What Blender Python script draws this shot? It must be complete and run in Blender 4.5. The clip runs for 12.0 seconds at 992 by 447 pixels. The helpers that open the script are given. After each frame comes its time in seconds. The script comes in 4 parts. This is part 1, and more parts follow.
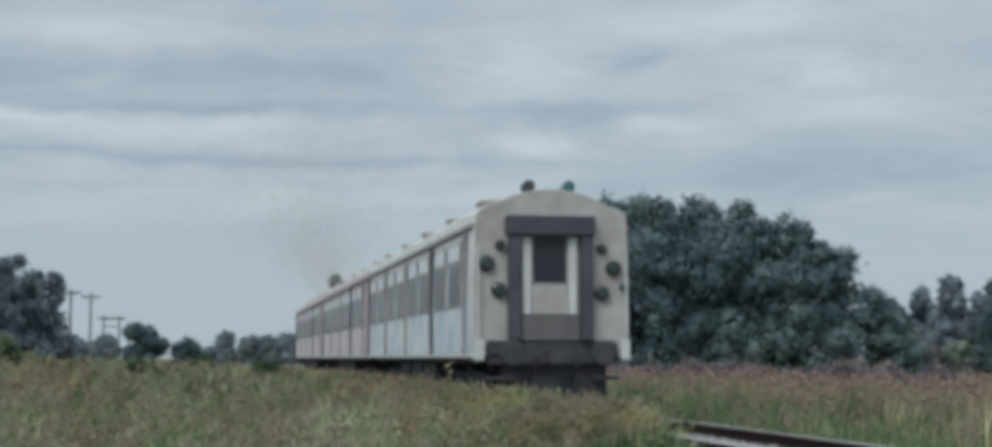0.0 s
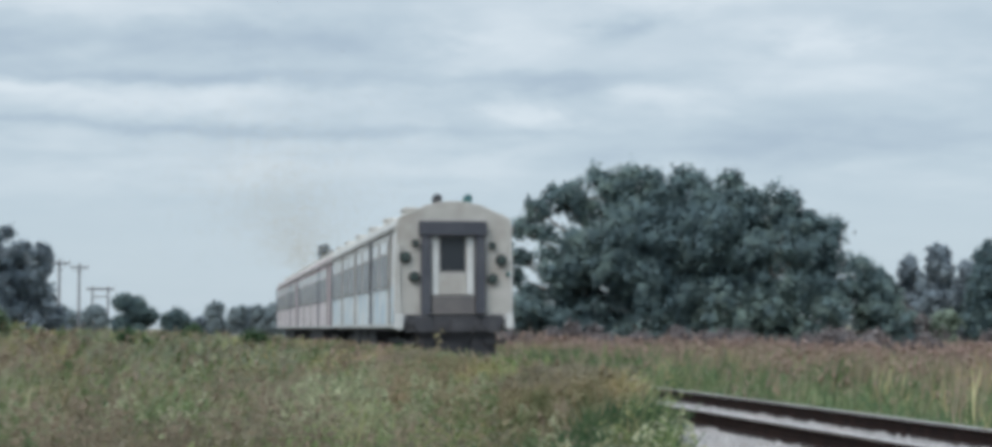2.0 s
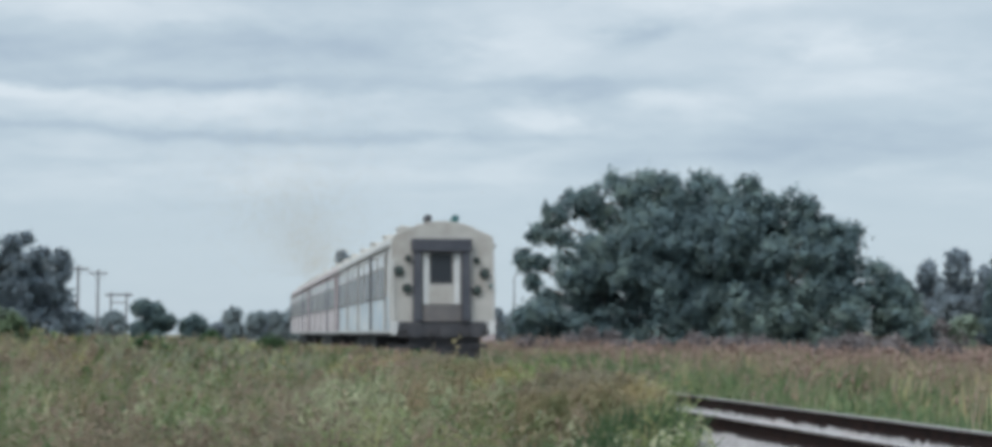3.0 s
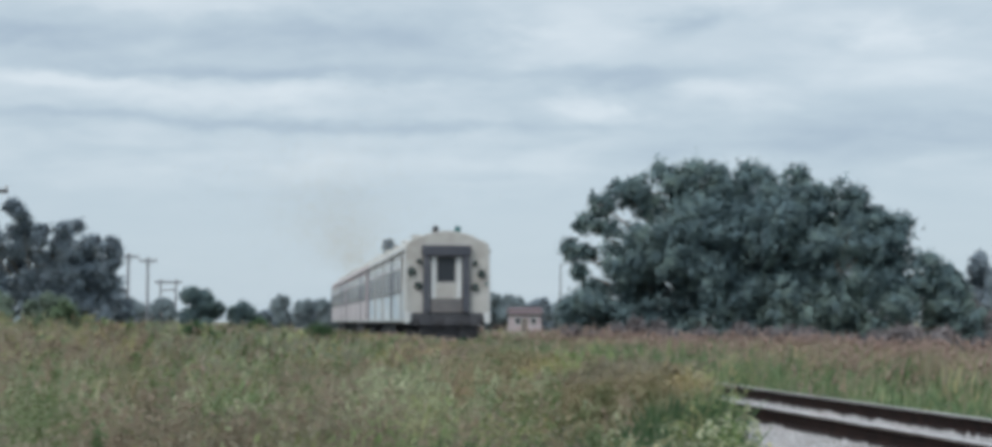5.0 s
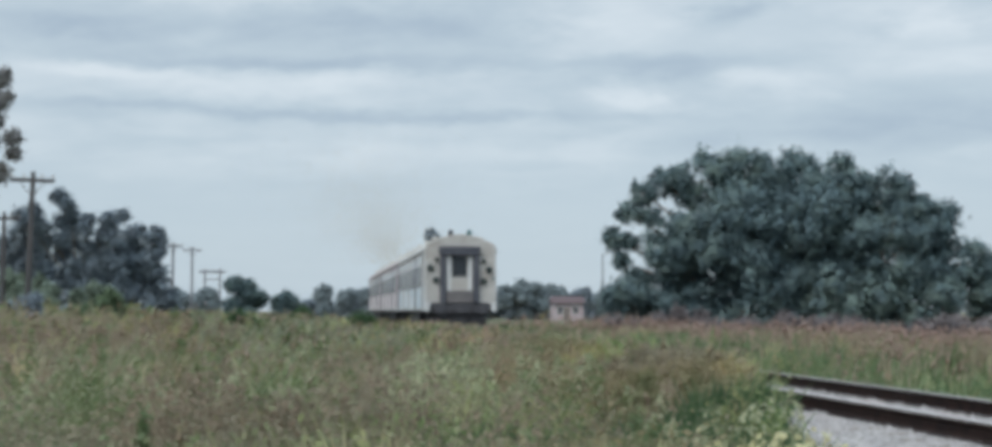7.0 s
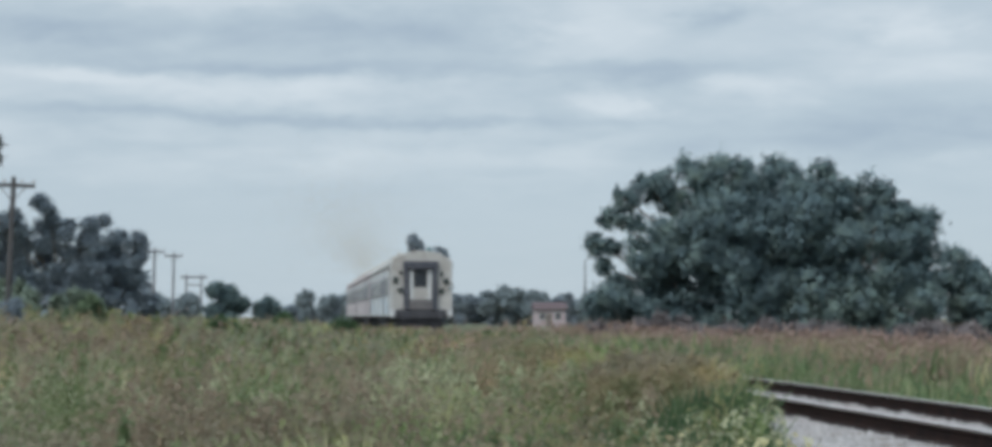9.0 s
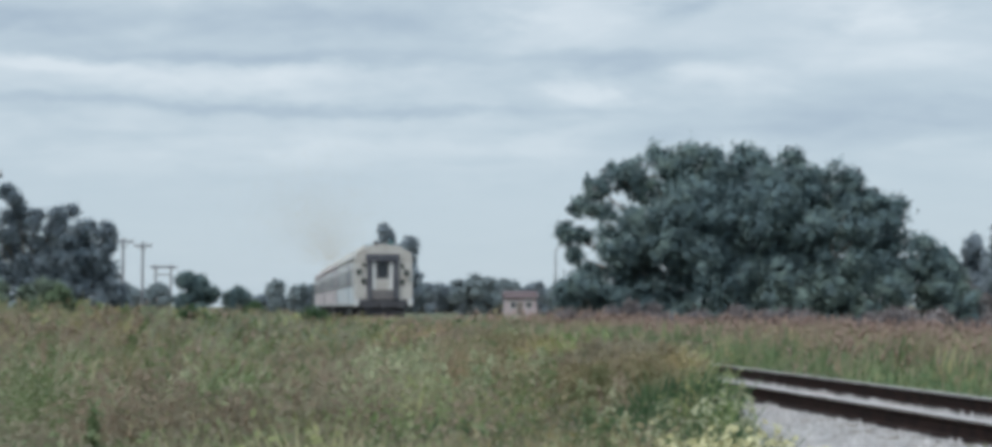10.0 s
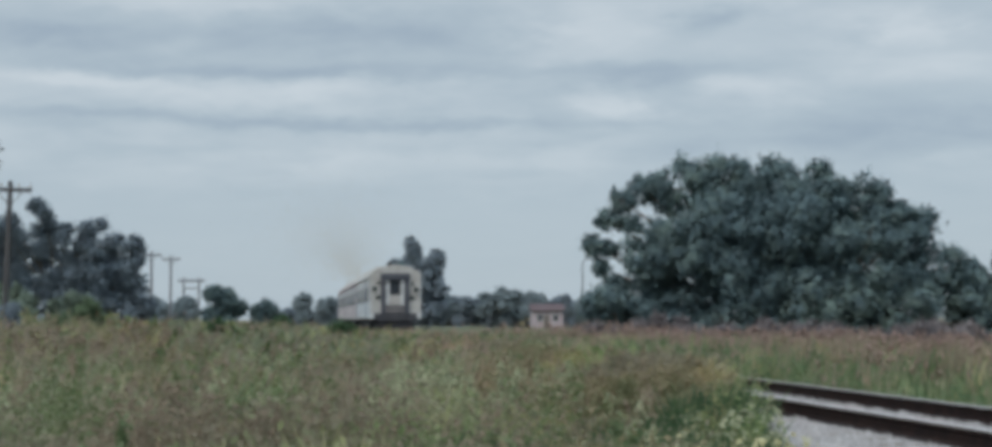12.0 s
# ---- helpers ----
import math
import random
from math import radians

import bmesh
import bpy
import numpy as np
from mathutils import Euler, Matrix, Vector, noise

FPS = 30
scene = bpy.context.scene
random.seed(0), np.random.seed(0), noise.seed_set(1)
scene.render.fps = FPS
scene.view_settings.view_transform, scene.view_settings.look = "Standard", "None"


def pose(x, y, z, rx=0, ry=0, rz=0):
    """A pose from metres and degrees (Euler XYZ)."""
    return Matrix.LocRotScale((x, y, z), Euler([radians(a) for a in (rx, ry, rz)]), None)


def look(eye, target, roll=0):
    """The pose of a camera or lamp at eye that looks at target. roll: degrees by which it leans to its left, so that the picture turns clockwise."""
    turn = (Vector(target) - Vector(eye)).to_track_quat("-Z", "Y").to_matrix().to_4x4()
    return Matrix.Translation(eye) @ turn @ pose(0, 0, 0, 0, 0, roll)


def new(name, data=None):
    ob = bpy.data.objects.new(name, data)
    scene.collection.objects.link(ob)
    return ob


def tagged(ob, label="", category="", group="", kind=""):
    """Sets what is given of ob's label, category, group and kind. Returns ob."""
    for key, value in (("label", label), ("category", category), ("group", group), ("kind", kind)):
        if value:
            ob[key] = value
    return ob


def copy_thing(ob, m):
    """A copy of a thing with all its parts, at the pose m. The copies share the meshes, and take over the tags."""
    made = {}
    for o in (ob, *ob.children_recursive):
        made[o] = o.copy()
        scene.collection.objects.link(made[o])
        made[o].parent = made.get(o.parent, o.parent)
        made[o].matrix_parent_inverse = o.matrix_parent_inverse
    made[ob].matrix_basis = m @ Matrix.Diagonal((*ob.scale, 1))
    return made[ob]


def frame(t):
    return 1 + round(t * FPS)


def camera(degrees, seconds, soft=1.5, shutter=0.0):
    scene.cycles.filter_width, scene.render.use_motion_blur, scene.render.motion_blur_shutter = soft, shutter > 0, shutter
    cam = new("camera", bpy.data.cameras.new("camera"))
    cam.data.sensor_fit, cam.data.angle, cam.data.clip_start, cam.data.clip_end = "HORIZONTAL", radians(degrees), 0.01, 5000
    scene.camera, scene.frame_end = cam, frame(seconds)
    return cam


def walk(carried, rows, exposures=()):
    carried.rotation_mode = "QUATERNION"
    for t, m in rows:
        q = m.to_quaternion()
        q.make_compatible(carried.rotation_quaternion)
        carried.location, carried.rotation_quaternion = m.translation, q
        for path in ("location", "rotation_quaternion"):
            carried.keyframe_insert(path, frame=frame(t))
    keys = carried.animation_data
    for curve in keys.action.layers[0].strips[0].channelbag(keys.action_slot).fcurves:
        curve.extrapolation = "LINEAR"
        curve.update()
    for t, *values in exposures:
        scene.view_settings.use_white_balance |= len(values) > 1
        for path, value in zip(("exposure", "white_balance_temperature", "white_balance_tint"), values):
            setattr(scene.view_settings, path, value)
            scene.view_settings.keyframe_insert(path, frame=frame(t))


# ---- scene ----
# Handheld phone on a long zoom: it stands in one spot and only turns.
cam = camera(39.0, 12.0, soft=4.6)
walk(cam, [
    (0.0, pose(0, 0, 1.600, 95.440, 0.135, 0.035)),
    (0.2, pose(0, 0, 1.600, 95.390, 0.145, -0.010)),
    (0.3, pose(0, 0, 1.600, 95.230, 0.152, -0.043)),
    (0.5, pose(0, 0, 1.600, 94.702, 0.164, -0.095)),
    (1.0, pose(0, 0, 1.600, 94.316, 0.222, 0.252)),
    (1.5, pose(0, 0, 1.600, 94.118, 0.273, -0.302)),
    (2.0, pose(0, 0, 1.600, 94.200, 0.299, -0.405)),
    (2.5, pose(0, 0, 1.600, 94.091, 0.346, -0.064)),
    (3.0, pose(0, 0, 1.600, 94.430, 0.313, 0.302)),
    (3.5, pose(0, 0, 1.600, 94.323, 0.207, 1.527)),
    (3.7, pose(0, 0, 1.600, 93.965, -0.109, 2.127)),
    (5.5, pose(0, 0, 1.600, 94.048, 0.018, 2.244)),
    (6.0, pose(0, 0, 1.587, 94.292, -0.021, 2.530)),
    (6.5, pose(0, 0, 1.573, 94.155, 0.000, 2.800)),
    (7.0, pose(0, 0, 1.560, 93.570, -0.090, 3.907)),
    (7.2, pose(0, 0, 1.560, 93.293, -0.097, 4.318)),
    (8.8, pose(0, 0, 1.558, 93.389, 0.190, 2.890)),
    (9.0, pose(0, 0, 1.558, 93.808, -0.097, 3.185)),
    (9.5, pose(0, 0, 1.558, 93.932, -0.057, 2.738)),
    (10.0, pose(0, 0, 1.557, 93.352, 0.133, 1.996)),
    (10.5, pose(0, 0, 1.556, 92.614, 0.207, 1.249)),
    (11.0, pose(0, 0, 1.556, 92.160, 0.202, 0.248)),
    (11.5, pose(0, 0, 1.555, 92.901, 0.320, 1.416)),
    (12.0, pose(0, 0, 1.555, 93.884, 0.207, 3.090)),
], exposures=[(0.0, -0.25), (0.5, 0.03), (1.0, 0.1), (3.0, 0.1), (7.0, 0.08), (9.0, 0.0), (10.5, 0.12), (11.5, -0.05), (12.0, -0.17)])

# ---- world, sun ----
SUN_EL, SUN_AZ = radians(48), radians(215)


def make_world():
    w = bpy.data.worlds.new("overcast_sky")
    scene.world = w
    w.use_nodes = True
    nt = w.node_tree
    nt.nodes.clear()
    N, L = nt.nodes.new, nt.links.new

    def math_node(op, a, b=0.0, clamp=False):
        n = N("ShaderNodeMath")
        n.operation, n.use_clamp = op, clamp
        for i, v in enumerate((a, b)):
            if isinstance(v, (int, float)):
                n.inputs[i].default_value = v
            else:
                L(v, n.inputs[i])
        return n.outputs[0]

    sky = N("ShaderNodeTexSky")
    sky.sky_type, sky.sun_disc = "NISHITA", False
    sky.sun_elevation, sky.sun_rotation = SUN_EL, SUN_AZ
    blue = N("ShaderNodeVectorMath")
    blue.operation = "SCALE"
    L(sky.outputs[0], blue.inputs[0])
    blue.inputs[3].default_value = 0.10
    tc = N("ShaderNodeTexCoord")
    sep = N("ShaderNodeSeparateXYZ")
    L(tc.outputs["Generated"], sep.inputs[0])
    up = math_node("MAXIMUM", sep.outputs[2], 0.0)
    # the cloud deck is a flat layer: it is seen ever flatter towards the horizon
    den = math_node("ADD", up, 0.20)
    px, py = math_node("DIVIDE", sep.outputs[0], den), math_node("DIVIDE", sep.outputs[1], den)
    com = N("ShaderNodeCombineXYZ")
    L(px, com.inputs[0]), L(py, com.inputs[1])

    def clouds(sx, sy, off, scale, detail, lo, hi):
        mp = N("ShaderNodeMapping")
        mp.inputs["Scale"].default_value = (sx, sy, 1)
        mp.inputs["Location"].default_value = off
        L(com.outputs[0], mp.inputs[0])
        nz = N("ShaderNodeTexNoise")
        nz.inputs["Scale"].default_value, nz.inputs["Detail"].default_value = scale, detail
        nz.inputs["Roughness"].default_value, nz.inputs["Distortion"].default_value = 0.58, 0.3
        L(mp.outputs[0], nz.inputs[0])
        mr = N("ShaderNodeMapRange")
        mr.interpolation_type = "SMOOTHSTEP"
        mr.inputs[1].default_value, mr.inputs[2].default_value = lo, hi
        L(nz.outputs[0], mr.inputs[0])
        return mr.outputs[0]

    broad = clouds(0.50, 1.0, (3.1, 0.4, 0), 2.3, 3.0, 0.34, 0.66)
    fine = clouds(0.85, 1.0, (7.7, 2.3, 5), 6.5, 7.0, 0.32, 0.70)
    mixv = math_node("ADD", math_node("MULTIPLY", broad, 0.50), math_node("MULTIPLY", fine, 0.50))
    def trig(op, a, b=0.0):
        return math_node("MULTIPLY", math_node(op, a, b), 180 / math.pi)

    # banks and streaks of the deck: azimuth, elevation, half width, half height (degrees), paler (+) or darker (-)
    wob = N("ShaderNodeTexNoise")
    wob.inputs["Scale"].default_value, wob.inputs["Detail"].default_value, wob.inputs["Roughness"].default_value = 11.0, 6.0, 0.62
    stretch = N("ShaderNodeMapping")
    stretch.inputs["Scale"].default_value = (1, 1, 3.2)
    L(tc.outputs["Generated"], stretch.inputs[0]), L(stretch.outputs[0], wob.inputs[0])
    warp = N("ShaderNodeSeparateXYZ")
    L(wob.outputs["Color"], warp.inputs[0])
    az = math_node("ADD", trig("ARCTAN2", sep.outputs[0], sep.outputs[1]), math_node("MULTIPLY", math_node("SUBTRACT", warp.outputs[0], 0.5), 9.0))
    el = math_node("ADD", trig("ARCSINE", up), math_node("MULTIPLY", math_node("SUBTRACT", warp.outputs[1], 0.5), 1.9))
    banks = 0.0
    for a0, e0, wa, we, amp in ((-11, 8.0, 13, .26, -.24), (11, 7.1, 9, 1.0, -.26), (-7, 11.6, 6.5, 1.0, -.32), (-12, 10.0, 11, .32, -.20),
                                (3.0, 9.9, 4.5, .42, -.24), (6.0, 12.3, 1.6, .6, -.24), (-21, 11.1, 3.5, .5, -.24), (-19, 9.5, 3.2, .36, .26),
                                (-12, 9.1, 4.5, .55, .22), (-8, 9.5, 2.6, .45, .16), (1.7, 8.9, 1.5, .5, .26), (13.5, 11.3, 1.7, .7, .30),
                                (7.2, 9.2, 2.0, .5, .18), (1.0, 11.8, 3.0, 1.3, .20), (-16, 12.8, 6, .6, .26), (9, 13.5, 4, .7, .22), (15, 9.6, 3, .7, .12), (-3, 6.4, 16, .7, .10)):
        q = math_node("ADD", math_node("POWER", math_node("ABSOLUTE", math_node("DIVIDE", math_node("SUBTRACT", az, a0), wa)), 2.0),
                      math_node("POWER", math_node("ABSOLUTE", math_node("DIVIDE", math_node("SUBTRACT", el, e0), we)), 2.0))
        banks = math_node("ADD", banks, math_node("MULTIPLY", math_node("EXPONENT", math_node("MULTIPLY", q, -1.0)), amp))
    mixv = math_node("ADD", math_node("ADD", math_node("MULTIPLY", mixv, 0.34), 0.32), math_node("MULTIPLY", banks, 1.55))
    # structure fades into even haze low down
    fade = N("ShaderNodeMapRange")
    fade.interpolation_type = "SMOOTHSTEP"
    fade.inputs[1].default_value, fade.inputs[2].default_value = 0.070, 0.120
    L(up, fade.inputs[0])
    cover = math_node("ADD", math_node("MULTIPLY", math_node("SUBTRACT", mixv, 0.40), math_node("ADD", math_node("MULTIPLY", fade.outputs[0], 0.85), 0.15)), 0.46)
    ramp = N("ShaderNodeValToRGB")
    e = ramp.color_ramp.elements
    e[0].position, e[0].color = 0.12, (0.392, 0.488, 0.585, 1)
    e[1].position, e[1].color = 0.90, (0.665, 0.745, 0.805, 1)
    m = e.new(0.45)
    m.color = (0.490, 0.590, 0.668, 1)
    L(cover, ramp.inputs[0])
    # an overcast sky is brighter overhead
    lift = math_node("ADD", 1.0, math_node("MULTIPLY", math_node("MAXIMUM", math_node("SUBTRACT", up, 0.24), 0.0), 2.4))
    deck = N("ShaderNodeVectorMath")
    deck.operation = "SCALE"
    L(ramp.outputs[0], deck.inputs[0]), L(lift, deck.inputs[3])
    mix = N("ShaderNodeMixRGB")
    mix.inputs[0].default_value = 0.92
    L(blue.outputs[0], mix.inputs[1]), L(deck.outputs[0], mix.inputs[2])
    bg = N("ShaderNodeBackground")
    L(mix.outputs[0], bg.inputs[0])
    out = N("ShaderNodeOutputWorld")
    L(bg.outputs[0], out.inputs[0])


make_world()
sun = new("sun", bpy.data.lights.new("sun", "SUN"))
sun.data.energy, sun.data.angle, sun.data.color = 2.0, radians(18), (1.0, 0.965, 0.93)
sun.matrix_world = look((0, 0, 60), (60 * math.cos(SUN_EL) / math.sin(SUN_EL) * -math.sin(SUN_AZ),
                                     60 * math.cos(SUN_EL) / math.sin(SUN_EL) * -math.cos(SUN_AZ), 0))


# ---- materials ----
def material(name, color, rough=0.7, metal=0.0, other=None, scale=3.0, contrast=(0.35, 0.65), bump=0.0, bump_scale=30.0,
             island=0.0, stain=None, stain_scale=0.6, stain_at=(0.55, 0.75), stretch=(1, 1, 1), spec=0.5):
    """A surface of two tones mixed by grain, with stains at a larger scale; island: tone spread from piece to piece."""
    mt = bpy.data.materials.new(name)
    mt.use_nodes = True
    nt = mt.node_tree
    N, L = nt.nodes.new, nt.links.new
    b = nt.nodes["Principled BSDF"]
    b.inputs["Roughness"].default_value, b.inputs["Metallic"].default_value = rough, metal
    b.inputs["Specular IOR Level"].default_value = spec
    tc = N("ShaderNodeTexCoord")
    mp = N("ShaderNodeMapping")
    mp.inputs["Scale"].default_value = stretch
    L(tc.outputs["Object"], mp.inputs[0])

    def grain(s, lo, hi, detail=6.0):
        nz = N("ShaderNodeTexNoise")
        nz.inputs["Scale"].default_value, nz.inputs["Detail"].default_value = s, detail
        L(mp.outputs[0], nz.inputs[0])
        mr = N("ShaderNodeMapRange")
        mr.inputs[1].default_value, mr.inputs[2].default_value = lo, hi
        L(nz.outputs[0], mr.inputs[0])
        return mr.outputs[0]

    mix = N("ShaderNodeMixRGB")
    mix.inputs[1].default_value = (*color, 1)
    mix.inputs[2].default_value = (*(other or tuple(c * 0.72 for c in color)), 1)
    if island:
        geo = N("ShaderNodeNewGeometry")
        add = N("ShaderNodeMath")
        add.operation, add.use_clamp = "MULTIPLY_ADD", True
        L(geo.outputs["Random Per Island"], add.inputs[0])
        add.inputs[1].default_value = island
        sub = N("ShaderNodeMath")
        sub.operation = "MULTIPLY"
        L(grain(scale, *contrast), sub.inputs[0])
        sub.inputs[1].default_value = 1 - island
        L(sub.outputs[0], add.inputs[2])
        L(add.outputs[0], mix.inputs[0])
    else:
        L(grain(scale, *contrast), mix.inputs[0])
    col = mix.outputs[0]
    if stain:
        m2 = N("ShaderNodeMixRGB")
        L(grain(stain_scale, *stain_at), m2.inputs[0])
        L(col, m2.inputs[1])
        m2.inputs[2].default_value = (*stain, 1)
        col = m2.outputs[0]
    L(col, b.inputs["Base Color"])
    if bump:
        bp = N("ShaderNodeBump")
        bp.inputs["Strength"].default_value, bp.inputs["Distance"].default_value = bump, 0.02
        nz = N("ShaderNodeTexNoise")
        nz.inputs["Scale"].default_value, nz.inputs["Detail"].default_value = bump_scale, 4.0
        L(mp.outputs[0], nz.inputs[0])
        L(nz.outputs[0], bp.inputs["Height"])
        L(bp.outputs[0], b.inputs["Normal"])
    return mt


def blade_material(name, tones, patch=0.25, rough=0.6, drift=None, through_light=0.0):
    """Grass and leaves: tones spread from blade to blade and in patches over the field."""
    mt = bpy.data.materials.new(name)
    mt.use_nodes = True
    nt = mt.node_tree
    N, L = nt.nodes.new, nt.links.new
    b = nt.nodes["Principled BSDF"]
    b.inputs["Roughness"].default_value = rough
    b.inputs["Specular IOR Level"].default_value = 0.25
    geo = N("ShaderNodeNewGeometry")
    tc = N("ShaderNodeTexCoord")
    nz = N("ShaderNodeTexNoise")
    nz.inputs["Scale"].default_value, nz.inputs["Detail"].default_value = patch, 3.0
    L(tc.outputs["Object"], nz.inputs[0])
    nz2 = N("ShaderNodeTexNoise")
    nz2.inputs["Scale"].default_value, nz2.inputs["Detail"].default_value = patch * 7, 2.0
    L(tc.outputs["Object"], nz2.inputs[0])
    total = geo.outputs["Random Per Island"]
    for src, weight in ((None, 0.12), (nz, 0.42), (nz2, 0.46)):
        n = N("ShaderNodeMath")
        n.operation = "MULTIPLY_ADD" if src else "MULTIPLY"
        n.inputs[1].default_value = weight
        if src:
            mr = N("ShaderNodeMapRange")
            mr.inputs[1].default_value, mr.inputs[2].default_value = 0.37, 0.63
            L(src.outputs[0], mr.inputs[0])
            L(mr.outputs[0], n.inputs[0])
            L(total, n.inputs[2])
        else:
            L(total, n.inputs[0])
        total = n.outputs[0]
    ramp = N("ShaderNodeValToRGB")
    e = ramp.color_ramp.elements
    e[0].position, e[0].color = 0.0, (*tones[0], 1)
    e[1].position, e[1].color = 1.0, (*tones[-1], 1)
    for i, c in enumerate(tones[1:-1], 1):
        e.new(i / (len(tones) - 1)).color = (*c, 1)
    L(total, ramp.inputs[0])
    colour = ramp.outputs[0]
    if drift:
        # whole stands of other grasses: browner here, deeper green there
        for k, (hue, lo, hi, off) in enumerate(drift):
            mp = N("ShaderNodeMapping")
            mp.inputs["Location"].default_value = off
            mp.inputs["Scale"].default_value = (1.0, 0.55, 0.2)
            L(tc.outputs["Object"], mp.inputs[0])
            big = N("ShaderNodeTexNoise")
            big.inputs["Scale"].default_value, big.inputs["Detail"].default_value = 0.42, 4.0
            L(mp.outputs[0], big.inputs[0])
            mr = N("ShaderNodeMapRange")
            mr.inputs[1].default_value, mr.inputs[2].default_value, mr.inputs[4].default_value = lo, hi, 0.85
            L(big.outputs[0], mr.inputs[0])
            mx = N("ShaderNodeMixRGB")
            mx.blend_type = "MULTIPLY"
            mx.inputs[2].default_value = (*hue, 1)
            L(mr.outputs[0], mx.inputs[0]), L(colour, mx.inputs[1])
            colour = mx.outputs[0]
    L(colour, b.inputs["Base Color"])
    if through_light:
        # thin blades let light through
        tr, ms = N("ShaderNodeBsdfTranslucent"), N("ShaderNodeMixShader")
        ms.inputs[0].default_value = through_light
        L(colour, tr.inputs[0]), L(b.outputs[0], ms.inputs[1]), L(tr.outputs[0], ms.inputs[2])
        L(ms.outputs[0], nt.nodes["Material Output"].inputs[0])
    return mt


DRIFT = (((1.04, .80, .82), .48, .55, (3.0, 1.0, 0)), ((.52, .74, .60), .51, .57, (11.0, 7.0, 0)), ((1.55, 1.48, 1.22), .50, .56, (21.0, 2.0, 0)))
M = dict(
    soil=material("soil", (0.09, 0.085, 0.045), 0.95, other=(0.13, 0.10, 0.06), scale=0.8, stain=(0.07, 0.085, 0.03), stain_scale=0.15, bump=0.6),
    ballast=material("ballast_stone", (0.41, 0.395, 0.395), 0.9, other=(0.18, 0.172, 0.171), scale=5, contrast=(.3, .6), island=0.45, stain=(0.36, 0.315, 0.305), stain_scale=0.8),
    rail=material("rusty_rail", (0.014, 0.010, 0.010), 0.85, 0.0, other=(0.025, 0.015, 0.013), scale=8),
    railtop=material("worn_rail_head", (0.72, 0.68, 0.675), 0.3, 0.7, other=(0.56, 0.50, 0.49), scale=2),
    sleeper=material("weathered_sleeper", (0.12, 0.10, 0.085), 0.9, other=(0.19, 0.17, 0.15), scale=6, stretch=(1, 6, 1), bump=0.5),
    cream=material("cream_paint", (0.42, 0.41, 0.39), 0.6, other=(0.34, 0.33, 0.31), scale=2.5, stain=(0.27, 0.245, 0.22), stain_scale=1.1, stain_at=(0.48, 0.78), bump=0.1, bump_scale=3),
    white=material("white_paint", (0.58, 0.59, 0.59), 0.5, other=(0.47, 0.48, 0.48), scale=2.0, stain=(0.44, 0.43, 0.41), stain_at=(0.58, 0.85)),
    blue=material("faded_blue_paint", (0.34, 0.45, 0.54), 0.55, other=(0.45, 0.53, 0.58), scale=1.3, stain=(0.62, 0.66, 0.68), stain_scale=0.9, stain_at=(0.42, 0.62)),
    pink=material("faded_pink_paint", (0.40, 0.315, 0.345), 0.55, other=(0.45, 0.375, 0.40), scale=1.0, stain=(0.62, 0.56, 0.57), stain_scale=0.5, stain_at=(0.5, 0.75)),
    rose=material("rose_white_paint", (0.46, 0.40, 0.43), 0.55, other=(0.52, 0.46, 0.48), scale=1.0, stain=(0.50, 0.42, 0.44), stain_scale=0.6),
    roof=material("grey_roof_paint", (0.62, 0.61, 0.58), 0.7, other=(0.48, 0.47, 0.45), scale=1.2, stain=(0.33, 0.31, 0.29), stain_scale=0.7),
    slate=material("slate_grey_paint", (0.042, 0.046, 0.062), 0.6, other=(0.064, 0.068, 0.083), scale=2.0),
    under=material("grimy_steel", (0.036, 0.038, 0.046), 0.8, other=(0.056, 0.056, 0.062), scale=4),
    rubber=material("black_rubber", (0.02, 0.02, 0.022), 0.85),
    lens=material("dark_lens", (0.02, 0.03, 0.03), 0.15, other=(0.03, 0.05, 0.045)),
    teal=material("teal_lens", (0.05, 0.16, 0.16), 0.3, other=(0.04, 0.12, 0.13)),
    kick=material("sooty_grey_panel", (0.10, 0.096, 0.10), 0.7, other=(0.14, 0.13, 0.128), scale=2.5),
    panel=material("grey_panel", (0.22, 0.22, 0.22), 0.6, other=(0.30, 0.29, 0.28), scale=2),
    bark=material("grey_bark", (0.13, 0.105, 0.085), 0.95, other=(0.20, 0.17, 0.14), scale=3, stretch=(1, 1, .25), bump=0.7),
    # pole wood again, with distance haze put in as a paler, bluer colour
    hazed=material("hazed_pole", (0.13, 0.135, 0.15), 0.9, other=(0.18, 0.18, 0.195), scale=3, stretch=(1, 1, .15)),
    pole=material("weathered_pole", (0.058, 0.056, 0.058), 0.9, other=(0.085, 0.08, 0.08), scale=3, stretch=(1, 1, .15)),
    wire=material("wire_metal", (0.12, 0.12, 0.13), 0.5, 0.6),
    ceramic=material("insulator_glaze", (0.30, 0.26, 0.23), 0.3),
    plaster=material("pinkish_plaster", (0.36, 0.285, 0.30), 0.85, other=(0.38, 0.35, 0.36), scale=1.0, stain=(0.5, 0.42, 0.38)),
    tile=material("red_roof_tile", (0.085, 0.052, 0.056), 0.8, other=(0.065, 0.045, 0.05), scale=3),
    shed=material("pale_sheet_metal", (0.66, 0.69, 0.72), 0.5, 0.2, other=(0.54, 0.57, 0.6), scale=1.5),
    feather=material("dark_feather", (0.03, 0.032, 0.04), 0.6),
    pale_pane=material("pale_upper_glass", (0.62, 0.65, 0.67), 0.25, other=(0.50, 0.53, 0.55), scale=1.5),
    soot=material("brown_exhaust", (0.42, 0.33, 0.21), 1.0),
)
M["rail"].node_tree.nodes["Principled BSDF"].inputs["Specular IOR Level"].default_value = 0.1
